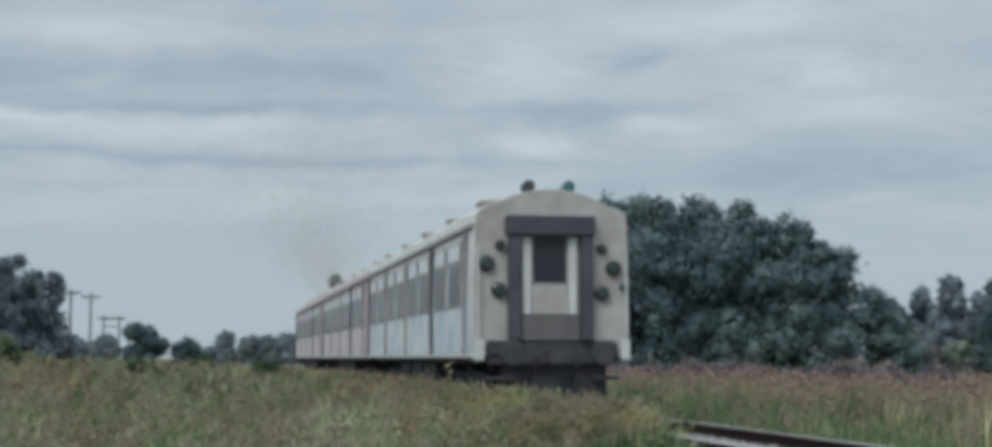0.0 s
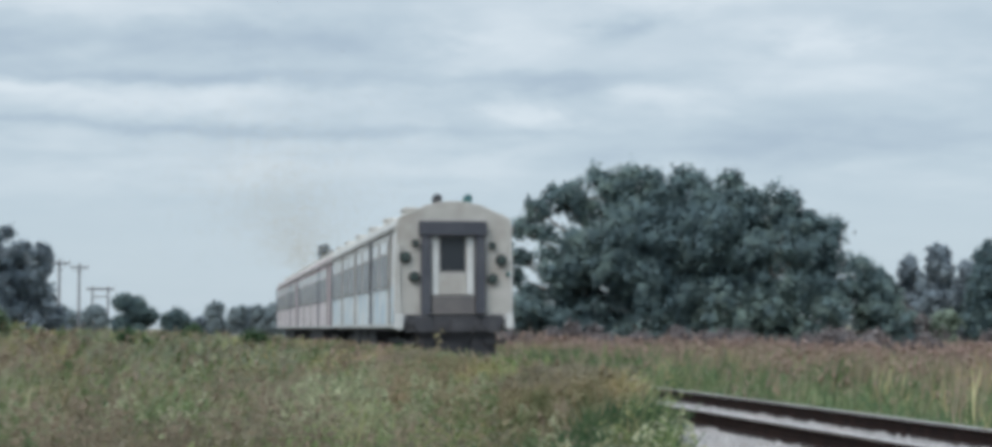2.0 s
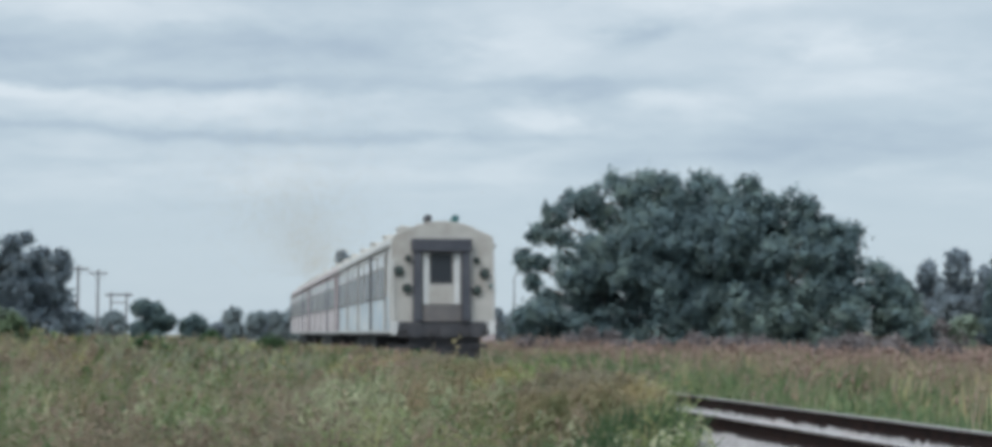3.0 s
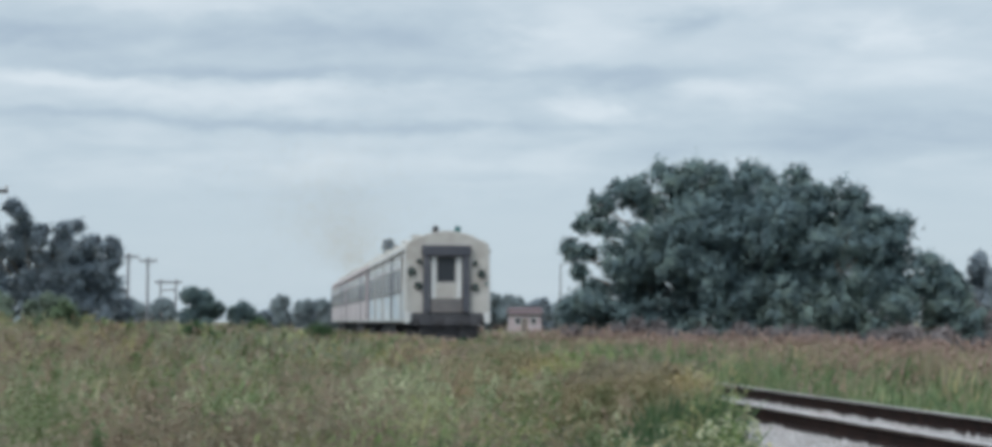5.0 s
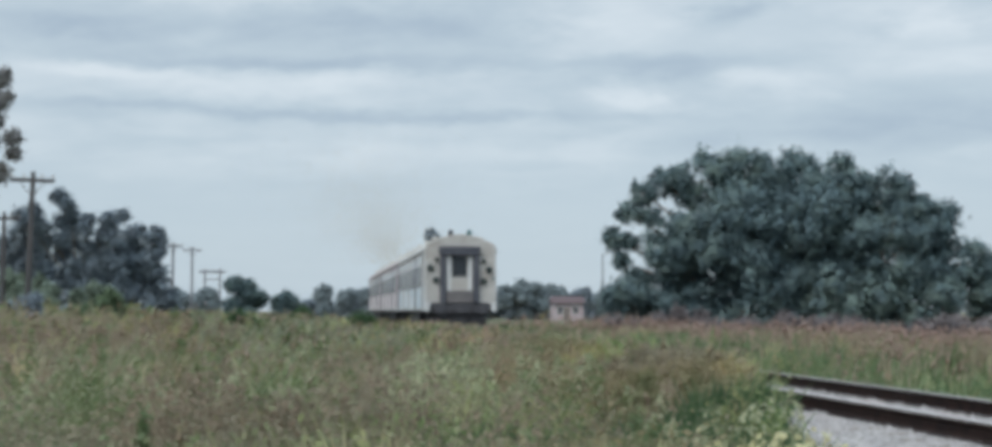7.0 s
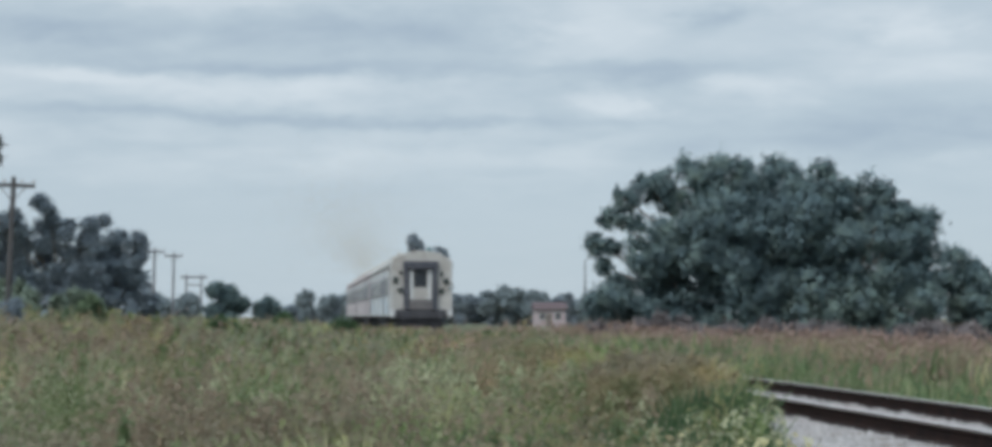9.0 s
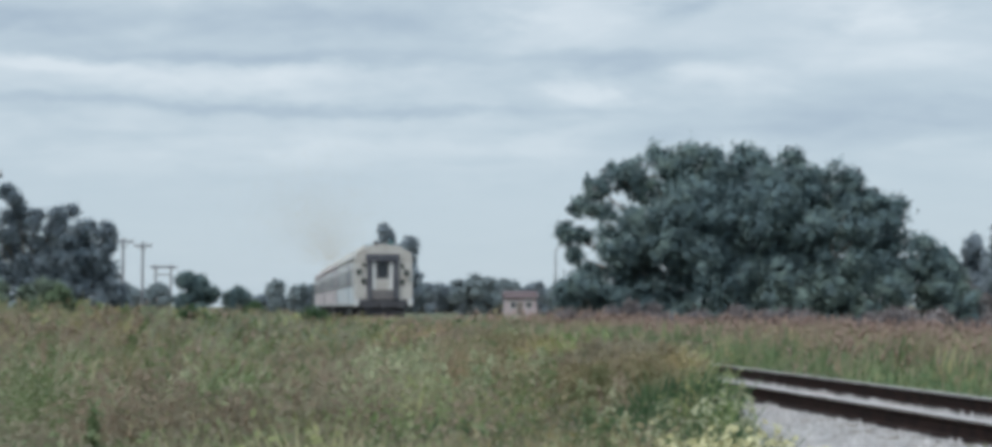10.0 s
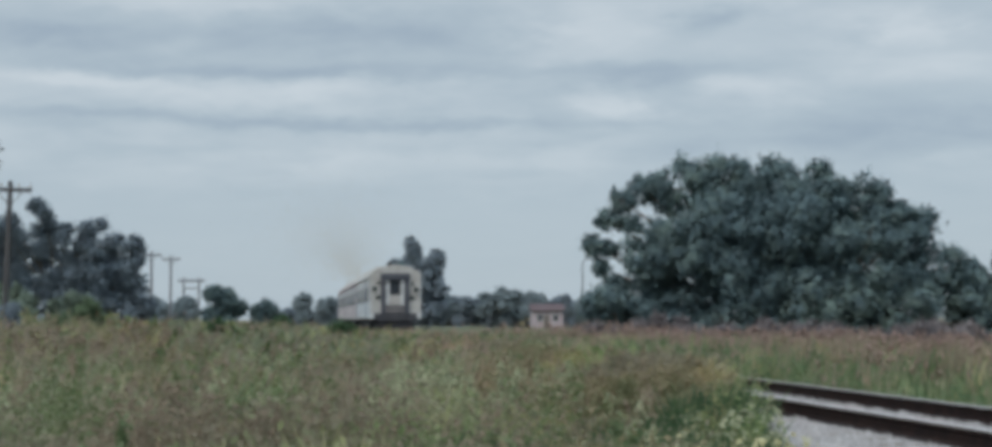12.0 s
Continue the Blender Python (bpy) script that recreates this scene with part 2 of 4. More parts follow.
G = dict(
    meadow=blade_material("meadow_blades", [(0.11, 0.148, 0.089), (0.193, 0.231, 0.131), (0.308, 0.331, 0.2), (0.303, 0.276, 0.2), (0.396, 0.391, 0.269), (0.507, 0.496, 0.355)], 0.22, drift=DRIFT, through_light=.42),
    russet=blade_material("russet_blades", [(0.143, 0.135, 0.092), (0.231, 0.194, 0.14), (0.314, 0.254, 0.194), (0.275, 0.254, 0.178), (0.385, 0.346, 0.254)], 0.25, through_light=.42),
    sage=blade_material("sage_plumes", [(0.226, 0.259, 0.161), (0.338, 0.359, 0.226), (0.429, 0.43, 0.285)], 0.5, through_light=.5),
    fern=blade_material("fern_plumes", [(0.09, 0.127, 0.055), (0.136, 0.176, 0.081), (0.195, 0.234, 0.115)], 0.5, through_light=.5),
    tan=blade_material("tan_plumes", [(0.192, 0.153, 0.11), (0.265, 0.212, 0.152), (0.338, 0.279, 0.203)], 0.5, through_light=.5),
    straw=blade_material("dry_seed_heads", [(0.32, 0.29, 0.17), (0.27, 0.20, 0.135), (0.34, 0.32, 0.20)], through_light=.42),
    red=blade_material("reddish_seed_heads", [(0.368, 0.236, 0.214), (0.465, 0.338, 0.283), (0.315, 0.216, 0.193), (0.465, 0.391, 0.289)], through_light=.42),
    pasture=blade_material("far_pasture_blades", [(0.203, 0.243, 0.172), (0.27, 0.304, 0.214), (0.317, 0.317, 0.241), (0.351, 0.358, 0.262)], .08, through_light=.42),
    verge=blade_material("verge_blades", [(0.066, 0.12, 0.062), (0.141, 0.205, 0.101), (0.31, 0.336, 0.187)], 0.5, through_light=.42),
    lush=blade_material("lush_blades", [(0.038, 0.081, 0.043), (0.07, 0.122, 0.058), (0.136, 0.184, 0.085)], 0.6, through_light=.42),
    yellow=blade_material("yellow_blooms", [(0.30, 0.31, 0.15), (0.46, 0.44, 0.26), (0.57, 0.53, 0.34)], 1.0),
    plume=blade_material("pale_plumes", [(0.13, 0.17, 0.085), (0.21, 0.235, 0.13), (0.25, 0.265, 0.16), (0.31, 0.31, 0.20)], 0.35, drift=DRIFT, through_light=.42),
    mauve=blade_material("mauve_panicles", [(0.165, 0.14, 0.105), (0.225, 0.20, 0.14), (0.28, 0.255, 0.18)], 0.4, through_light=.42),
    # green foliage, its darks raised and blued to carry a veil of haze
    leaf=blade_material("hazed_tree_leaves", [(0.057, 0.094, 0.111), (0.095, 0.144, 0.153), (0.168, 0.227, 0.198)], 0.16),
    # the blue-grey lift is haze over distant trees, painted into the leaf colour
    leaf_grey=blade_material("haze_grey_leaves", [(0.135, 0.171, 0.209), (0.174, 0.215, 0.25), (0.218, 0.259, 0.281)], 0.5),
    leaf_sage=blade_material("sage_leaves", [(0.115, 0.155, 0.125), (0.145, 0.188, 0.145), (0.18, 0.222, 0.165)], 0.3),
    leaf_brown=blade_material("brownish_leaves", [(0.15, 0.16, 0.17), (0.20, 0.20, 0.20), (0.25, 0.235, 0.215)], 0.5),
    # aerial haze mixed straight into the tones: paler and bluer than near foliage
    leaf_far=blade_material("haze_tinted_leaves", [(0.143, 0.183, 0.198), (0.182, 0.224, 0.241), (0.227, 0.266, 0.275)], 0.3),
    leaf_bright=blade_material("fresh_leaves", [(0.075, 0.115, 0.065), (0.10, 0.145, 0.08), (0.13, 0.175, 0.10)], 1.0),
    brush=blade_material("bare_brush", [(0.105, 0.10, 0.108), (0.15, 0.132, 0.135), (0.19, 0.165, 0.16)], 1.0),
)


def glass(name, tint):
    mt = bpy.data.materials.new(name)
    mt.use_nodes = True
    b = mt.node_tree.nodes["Principled BSDF"]
    b.inputs["Base Color"].default_value = (*tint, 1)
    b.inputs["Roughness"].default_value = 0.22
    b.inputs["Specular IOR Level"].default_value = 0.3
    return mt


M["door_glass"] = glass("end_door_glass", (0.028, 0.033, 0.040))
M["glass"] = glass("dark_window_glass", (0.075, 0.082, 0.09))


# ---- building helpers ----
def mesh_of(bm, mat, name, smooth=False):
    me = bpy.data.meshes.new(name)
    bm.to_mesh(me)
    bm.free()
    me.materials.append(mat)
    if smooth:
        me.polygons.foreach_set("use_smooth", [True] * len(me.polygons))
    return me


def part(name, bm, mat, parent, label="", smooth=False):
    ob = new(name, mesh_of(bm, mat, name, smooth))
    ob.parent = parent
    if label:
        ob["label"] = label
    return ob


def box(bm, x0, x1, y0, y1, z0, z1, bevel=0.0):
    r = bmesh.ops.create_cube(bm, size=1.0, matrix=Matrix.LocRotScale(((x0 + x1) / 2, (y0 + y1) / 2, (z0 + z1) / 2), None, (abs(x1 - x0), abs(y1 - y0), abs(z1 - z0))))
    if bevel:
        edges = list({e for v in r["verts"] for e in v.link_edges})
        bmesh.ops.bevel(bm, geom=edges, offset=bevel, segments=2, affect="EDGES")
    return bm


def boxed(*a, bevel=0.0):
    return box(bmesh.new(), *a, bevel=bevel)


def tube(bm, a, b, r0, r1=None, seg=10):
    a, b = Vector(a), Vector(b)
    d = b - a
    m = Matrix.Translation((a + b) / 2) @ d.to_track_quat("Z", "Y").to_matrix().to_4x4()
    bmesh.ops.create_cone(bm, cap_ends=True, segments=seg, radius1=r0, radius2=r0 if r1 is None else r1, depth=d.length, matrix=m)
    return bm


def loft(bm, rings, cap=True):
    """Rings of as many points each, skinned one to the next."""
    vs = [[bm.verts.new(p) for p in r] for r in rings]
    n = len(vs[0])
    for a, b in zip(vs, vs[1:]):
        for i in range(n):
            bm.faces.new((a[i], a[(i + 1) % n], b[(i + 1) % n], b[i]))
    if cap:
        bm.faces.new(list(reversed(vs[0])))
        bm.faces.new(vs[-1])
    bmesh.ops.recalc_face_normals(bm, faces=bm.faces)
    return bm


def empty(name, m=None):
    ob = new(name)
    ob.empty_display_size = 0.3
    if m is not None:
        ob.matrix_basis = m
    return ob


# ---- the line of the track ----
SLOPE, CROSS = -0.213, 6.76          # centre line: x = CROSS + SLOPE * y
LEN = math.hypot(1, SLOPE)
HEAD = math.degrees(math.atan(-SLOPE))
RAIL_Z, GAUGE = 0.61, 1.505          # top of rail, head centre to head centre


def bend(y):
    """The line eases a little to the right past thirty metres."""
    return 0.0105 * (np.sqrt((y - 30) ** 2 + 64) + (y - 30)) / 2


def track_point(l, s=0.0, z=0.0):
    """l metres along the line from its crossing with y = 0, s to its right."""
    y = (l - SLOPE * s) / LEN
    return Vector((CROSS + (SLOPE * l + s) / LEN + float(bend(y)), y, z))


def along(x, y):
    x = x - bend(y)
    return ((x - CROSS) * SLOPE + y) / LEN, ((x - CROSS) - SLOPE * y) / LEN


def track_pose(l, s=0.0, z=RAIL_Z):
    p, q = track_point(l, s), track_point(l + 12, s)
    return pose(p.x, p.y, z, 0, 0, math.degrees(math.atan2(p.x - q.x, q.y - p.y)))


def ground_z(x, y):
    """Height of the ground: gentle hummocks, and the low bank of the track."""
    x, y = np.asarray(x, float), np.asarray(y, float)
    s = ((x - bend(y) - CROSS) - SLOPE * y) / LEN
    h = 0.15 * np.sin(x * 0.21 + 1.3) * np.sin(y * 0.17 + 0.4) + 0.09 * np.sin(x * 0.53 + y * 0.31)
    far = np.hypot(x, y)
    h = h * np.clip(1.6 - far / 220, 0, 1)
    k = np.clip((y - 12) / 45, 0, 1)
    h = h + 0.42 * k * k * (3 - 2 * k) * np.clip((-s - 2.0) / 5, 0, 1) * np.clip(1.8 - far / 150, 0, 1)
    k = np.clip((s - 7) / 22, 0, 1)
    h = h - 0.75 * k * k * (3 - 2 * k) * np.clip(2.2 - far / 110, 0, 1)
    a = np.abs(s)
    bank = np.where(a < 1.9, 0.40, np.clip(0.40 - (a - 1.9) * 0.30, 0, 0.40))
    return np.where(a < 1.9, bank, np.maximum(bank + np.clip((a - 1.9) / 3, 0, 1) * h, h * np.clip((a - 1.9) / 3, 0, 1)))


def make_ground():
    xs = np.unique(np.concatenate([np.arange(-60, 60.1, 1.5), np.array([-4000, -2000, -900, -400, -220, -120, -80, 80, 120, 220, 400, 900, 2000, 4000])]))
    ys = np.unique(np.concatenate([np.arange(-12, 110, 1.5), np.array([-4000, -1500, -500, -150, -50, 125, 150, 190, 250, 340, 500, 900, 2000, 4200])]))
    X, Y = np.meshgrid(xs, ys)
    S = np.abs((X - bend(Y) - CROSS) - SLOPE * Y) / LEN
    Z = ground_z(X, Y) - 0.02 - 0.45 * np.clip((3.6 - S) / .5, 0, 1)
    nx, ny = len(xs), len(ys)
    v = np.stack([X.ravel(), Y.ravel(), Z.ravel()], 1)
    i = np.arange(nx * ny).reshape(ny, nx)
    f = np.stack([i[:-1, :-1].ravel(), i[:-1, 1:].ravel(), i[1:, 1:].ravel(), i[1:, :-1].ravel()], 1)
    me = bpy.data.meshes.new("ground")
    me.from_pydata(v.tolist(), [], f.tolist())
    me.materials.append(M["soil"])
    me.polygons.foreach_set("use_smooth", [True] * len(me.polygons))
    tagged(new("ground", me), "rough flat pasture soil under tall grass", "ground", kind="structure")


make_ground()


RUN = [-60, 0, 15] + list(range(20, 100, 8)) + [120, 160, 240, 400]


def make_track():
    rng = np.random.default_rng(5)
    bed = bmesh.new()
    prof = [(-3.1, 0.0), (-1.75, 0.415), (-.66, .42), (-.5, .43), (.5, .43), (.66, .42), (1.75, 0.415), (3.1, 0.0), (4.3, -0.40), (-4.3, -0.40)]
    loft(bed, [[track_point(l, s, z) for s, z in prof] for l in RUN])
    track = tagged(new("track_bed", mesh_of(bed, M["ballast"], "track_bed")), "pale crushed stone track bed with rails", "track bed", kind="structure")
    for side in (-1, 1):
        c = side * GAUGE / 2
        p = [(-0.075, 0), (0.075, 0), (0.075, 0.015), (0.013, 0.035), (0.013, 0.122), (0.036, 0.135), (0.036, 0.174), (-0.036, 0.174), (-0.036, 0.135), (-0.013, 0.122), (-0.013, 0.035), (-0.075, 0.015)]
        b = loft(bmesh.new(), [[track_point(l, c + s, RAIL_Z - 0.177 + z) for s, z in p] for l in RUN])
        r = part("rail", b, M["rail"], track, "rusty brown steel rail")
        b = loft(bmesh.new(), [[track_point(l, c + s, RAIL_Z - 0.003 + z) for s, z in ((-0.0365, -.012), (0.0365, -.012), (0.034, 0.003), (-0.034, 0.003))] for l in RUN])
        part("rail_head", b, M["railtop"], r, "worn running surface")
    sl = mesh_of(boxed(-1.3, 1.3, -0.12, 0.12, -0.11, 0.0, bevel=0.015), M["sleeper"], "sleeper")
    for k in range(90):
        o = new("sleeper", sl)
        o.parent = track
        o.matrix_basis = track_pose(4 + 0.62 * k, rng.normal(0, 0.02), RAIL_Z - 0.188 + rng.normal(0, .004))
    # loose stones: small tetrahedral chips strewn over the bed
    n = 26000
    l = 5 + 40 * rng.random(n) ** 1.3
    s = rng.uniform(-3.2, 3.2, n)
    keep = np.abs(np.abs(s) - GAUGE / 2) > 0.1
    l, s = l[keep], s[keep]
    z = np.where(np.abs(s) < .62, .428, 0) + (np.abs(s) >= .62) * np.where(np.abs(s) < 1.75, 0.417, np.clip(0.417 - (np.abs(s) - 1.75) * 0.308, 0, 1))
    P = np.stack([CROSS + (SLOPE * l + s) / LEN + bend(l / LEN), (l - SLOPE * s) / LEN, z + 0.012], 1)
    tet = np.array([[1, 0, -.5], [-.5, .87, -.5], [-.5, -.87, -.5], [0.1, 0, .8]])
    r = rng.uniform(0.022, 0.05, (len(P), 1, 1))
    a = rng.uniform(0, 6.28, len(P))
    R = np.zeros((len(P), 3, 3))
    R[:, 0, 0], R[:, 0, 1], R[:, 1, 0], R[:, 1, 1], R[:, 2, 2] = np.cos(a), -np.sin(a), np.sin(a), np.cos(a), 1
    V = (np.einsum("nij,kj->nki", R, tet) * r * rng.uniform(.7, 1.3, (len(P), 4, 3)) + P[:, None]).reshape(-1, 3)
    base = (np.arange(len(P)) * 4)[:, None, None]
    F = (base + np.array([[0, 1, 3], [1, 2, 3], [2, 0, 3]])[None]).reshape(-1, 3)
    raw_mesh("ballast_stones", V, F, M["ballast"], "loose pale grey crushed stones beside the rails", "gravel")


def raw_mesh(name, V, F, mat, label, category, parent=None, kind="stuff"):
    """A triangle soup of many small pieces as one object."""
    me = bpy.data.meshes.new(name)
    me.vertices.add(len(V))
    me.vertices.foreach_set("co", np.ascontiguousarray(V, np.float32).ravel())
    me.loops.add(len(F) * 3)
    me.loops.foreach_set("vertex_index", np.ascontiguousarray(F, np.int32).ravel())
    me.polygons.add(len(F))
    me.polygons.foreach_set("loop_start", np.arange(0, len(F) * 3, 3, dtype=np.int32))
    me.update(calc_edges=True)
    me.materials.append(mat)
    ob = new(name, me)
    if parent is not None:
        ob.parent = parent
        return ob
    return tagged(ob, label, category, kind=kind)


make_track()


# ---- grass ----
def leaf_quads(rng, centres, size, per, scatter, out=None):
    """Small leaf-shaped pieces strewn round the given centres."""
    c = np.repeat(np.asarray(centres), per, 0)
    n = len(c)
    c = c + rng.normal(0, 1, (n, 3)) * scatter
    u = rng.normal(0, 1, (n, 3))
    u /= np.linalg.norm(u, axis=1)[:, None]
    if out is not None:
        # blades lie roughly square to the way out of the crown
        o = np.repeat(out, per, 0) + rng.normal(0, .40, (n, 3))
        o /= np.linalg.norm(o, axis=1)[:, None]
        u = np.cross(o, u)
        u /= np.linalg.norm(u, axis=1)[:, None]
        v = np.cross(o, u)
    else:
        v = np.cross(u, rng.normal(0, 1, (n, 3)))
    v /= np.linalg.norm(v, axis=1)[:, None]
    s = size * rng.uniform(.6, 1.4, (n, 1))
    V = np.stack([c - u * s, c + v * s * .55, c + u * s, c - v * s * .55], 1).reshape(-1, 3)
    b = (np.arange(n) * 4)[:, None, None]
    F = (b + np.array([[0, 1, 2], [0, 2, 3]])[None]).reshape(-1, 3)
    return V, F


def blades(name, xy, height, width, mat, label, category, lean=0.35, rng=None, foot=None, parent=None, way=None):
    """Bent, tapered blades at the given places."""
    n = len(xy)
    x, y = xy[:, 0], xy[:, 1]
    z = ground_z(x, y) if foot is None else foot
    a = rng.uniform(0, 2 * np.pi, n)
    ca, sa = np.cos(a), np.sin(a)
    ld = rng.uniform(0, 2 * np.pi, n) if way is None else way + rng.normal(0, .7, n)
    lm = lean * height * rng.uniform(0.1, 1.0, n)
    lx, ly = np.cos(ld) * lm + 0.08 * height, np.sin(ld) * lm
    w = width * rng.uniform(0.6, 1.4, n)
    V = np.zeros((n, 5, 3))
    V[:, 0] = np.stack([x - ca * w / 2, y - sa * w / 2, z - 0.02], 1)
    V[:, 1] = np.stack([x + ca * w / 2, y + sa * w / 2, z - 0.02], 1)
    V[:, 2] = np.stack([x + lx * .35 + ca * w * .42, y + ly * .35 + sa * w * .42, z + height * .58], 1)
    V[:, 3] = np.stack([x + lx * .35 - ca * w * .42, y + ly * .35 - sa * w * .42, z + height * .58], 1)
    V[:, 4] = np.stack([x + lx, y + ly, z + height * .97], 1)
    b = (np.arange(n) * 5)[:, None, None]
    F = (b + np.array([[0, 1, 2], [0, 2, 3], [3, 2, 4]])[None]).reshape(-1, 3)
    raw_mesh(name, V.reshape(-1, 3), F, mat, label, category, parent)
    return V[:, 4]


def heads(name, tips, length, width, mat, label, category, rng=None):
    """Seed heads: slim spindles on the stalks' tips."""
    n = len(tips)
    L_ = length * rng.uniform(.6, 1.4, n)
    W = width * rng.uniform(.6, 1.4, n)
    dx, dy = rng.normal(0, .3, n) * L_ + .1 * L_, rng.normal(0, .3, n) * L_
    V = np.zeros((n, 5, 3))
    for k, ang in enumerate((0, 2.09, 4.19)):
        V[:, k] = tips + np.stack([np.cos(ang) * W + dx * .5, np.sin(ang) * W + dy * .5, L_ * .45], 1)
    V[:, 3] = tips
    V[:, 4] = tips + np.stack([dx, dy, L_], 1)
    b = (np.arange(n) * 5)[:, None, None]
    F = (b + np.array([[0, 1, 3], [1, 2, 3], [2, 0, 3], [0, 1, 4], [1, 2, 4], [2, 0, 4]])[None]).reshape(-1, 3)
    raw_mesh(name, V.reshape(-1, 3), F, mat, label, category)


def field(rng, n, y0, y1, power=2.0, spread=0.50):
    """Places over the open land ahead, thicker close by."""
    y = y0 + (y1 - y0) * rng.random(n) ** power
    x = rng.uniform(-1, 1, n) * (y * spread + 1.5)
    return np.stack([x, y], 1)


def noise2(x, y, f, seed=0.0):
    return (np.sin(x * f + seed) * np.cos(y * f * 1.3 + seed * 2.1) + np.sin((x + y) * f * 2.3 + seed * 3.3) * .5 + np.sin((x * 1.7 - y) * f * 1.1 + seed) * .5) / 2


def tufted(rng, centres, per, r0, r1):
    """Blades gathered in tufts: places, and each blade's tuft."""
    n = len(centres)
    k = np.repeat(np.arange(n), per)
    rad = rng.uniform(r0, r1, n)[k] * np.abs(rng.normal(0, .6, len(k)))
    a = rng.uniform(0, 6.283, len(k))
    return centres[k] + np.stack([rad * np.cos(a), rad * np.sin(a)], 1), k


def make_grass():
    rng = np.random.default_rng(11)
    c = field(rng, 9500, 6.0, 125, 2.0)
    ln, sn = 16.2 + 40 * rng.random(2600) ** 1.3, -1.85 - 1.5 * rng.random(2600)
    c = np.concatenate([c, np.stack([CROSS + (SLOPE * ln + sn) / LEN + bend(ln / LEN), (ln - SLOPE * sn) / LEN], 1)])
    tall = rng.uniform(.42, 1.22, len(c))
    tall[-2600:] = rng.uniform(.8, 1.0, 2600)
    sway = rng.uniform(0, 6.283, len(c))
    xy, k = tufted(rng, c, 46, .20, .55)
    l, s = along(xy[:, 0], xy[:, 1])
    edge = -1.80 + 0.15 * noise2(xy[:, 0], xy[:, 1], 2.2, 1.0)
    # close by, the grass stops short of the stone bed
    left = (s < edge) & ((xy[:, 1] > 14.8) | (xy[:, 0] < np.where(xy[:, 1] < 9.0, .062, .128) * xy[:, 1] + .12 * noise2(xy[:, 0], xy[:, 1], 2.7)))
    p, kk = xy[left], k[left]
    hump = 0.5 + 0.75 * noise2(p[:, 0], p[:, 1], 0.33, 2.0)
    h = (0.52 + 0.52 * np.clip(hump, 0, 1)) * tall[kk] * rng.uniform(0.6, 1.1, len(p))
    d = np.hypot(p[:, 0], p[:, 1])
    h *= np.clip(0.55 + d / 28, 0.6, 1.0)
    w = 0.011 + 0.0009 * d
    h *= 1 + .30 * noise2(p[:, 0], p[:, 1], .9, 9.0) + .22 * noise2(p[:, 0], p[:, 1], .28, 15.0)
    l, sp = along(p[:, 0], p[:, 1])
    # along the stone bed it stands about knee-high
    by = np.clip((sp + 3.6) / .8, 0, 1)
    h = h * (1 - by) + by * np.where((p[:, 1] < 19) & (p[:, 0] > .116 * p[:, 1]), rng.uniform(.18, .38, len(p)), rng.uniform(.44, .70, len(p)))
    # stands of browner grasses: bearing, distance, spread in degrees and in the distance's logarithm
    bearing = np.degrees(np.arctan2(p[:, 0], p[:, 1]))
    stand = .5 * noise2(p[:, 0], p[:, 1], .8, 4.0) + rng.normal(0, .16, len(p))
    for b0, d0, wb, wd in ((-21.0, 30, 4.2, .50), (-10.0, 19, 3.2, .30), (4.5, 30, 5.0, .35), (-3.0, 26, 2.5, .18), (-15.5, 14, 2.0, .2)):
        stand += 1.1 * np.exp(-((bearing - b0) / wb) ** 2 - (np.log(np.maximum(d, 1) / d0) / wd) ** 2)
    brown = stand > .55
    # behind the brow, between the left-hand stand and the line, the paler far pasture shows
    pale = ~brown & (d > 25 + 4 * noise2(p[:, 0], p[:, 1], .4, 8.0)) & (np.abs(bearing + 11.8 + noise2(p[:, 0], p[:, 1], .3, 3.0)) < 4.6)
    h *= 1 + .22 * np.exp(-((bearing + 21) / 3.5) ** 2) * (d > 18) - .22 * np.exp(-((bearing + 12) / 3.5) ** 2) * (d > 18)
    way = sway[kk]
    tips = np.zeros((len(p), 3))
    for name, sel, mat, label in (("meadow_grass", ~brown & ~pale, "meadow", "tall unmown green and straw-coloured meadow grass"),
                                  ("pale_grass", pale, "pasture", "low pale grey-green pasture grass"),
                                  ("brown_grass", brown, "russet", "stands of tall brownish mauve meadow grass")):
        tips[sel] = blades(name, p[sel], h[sel], w[sel], G[mat], label, "grass", .62, rng, way=way[sel])
    pick = rng.random(len(p)) < 0.03 * np.clip((d - 8) / 10, 0, 1)
    heads("grass_seed_heads", tips[pick], 0.13 + 0.001 * d[pick], 0.006 + 0.0004 * d[pick], G["straw"], "dry straw and russet seed heads over the meadow", "grass", rng=rng)
    russet = rng.random(len(p)) < 0.05 * (noise2(p[:, 0], p[:, 1], .25, 6.0) > .1) * np.clip((d - 12) / 10, 0, 1)
    heads("russet_seed_heads", tips[russet], 0.14 + 0.001 * d[russet], 0.007 + 0.0004 * d[russet], G["red"], "russet seed heads scattered over the meadow", "grass", rng=rng)
    fluff = rng.random(len(p)) * (1.05 - .8 * noise2(p[:, 0], p[:, 1], 1.1, 7.0) - .5 * noise2(p[:, 0], p[:, 1], .3, 1.0))
    mauve = noise2(p[:, 0], p[:, 1], .30, 6.0) + .5 * noise2(p[:, 0], p[:, 1], 1.1, 2.0) > .22
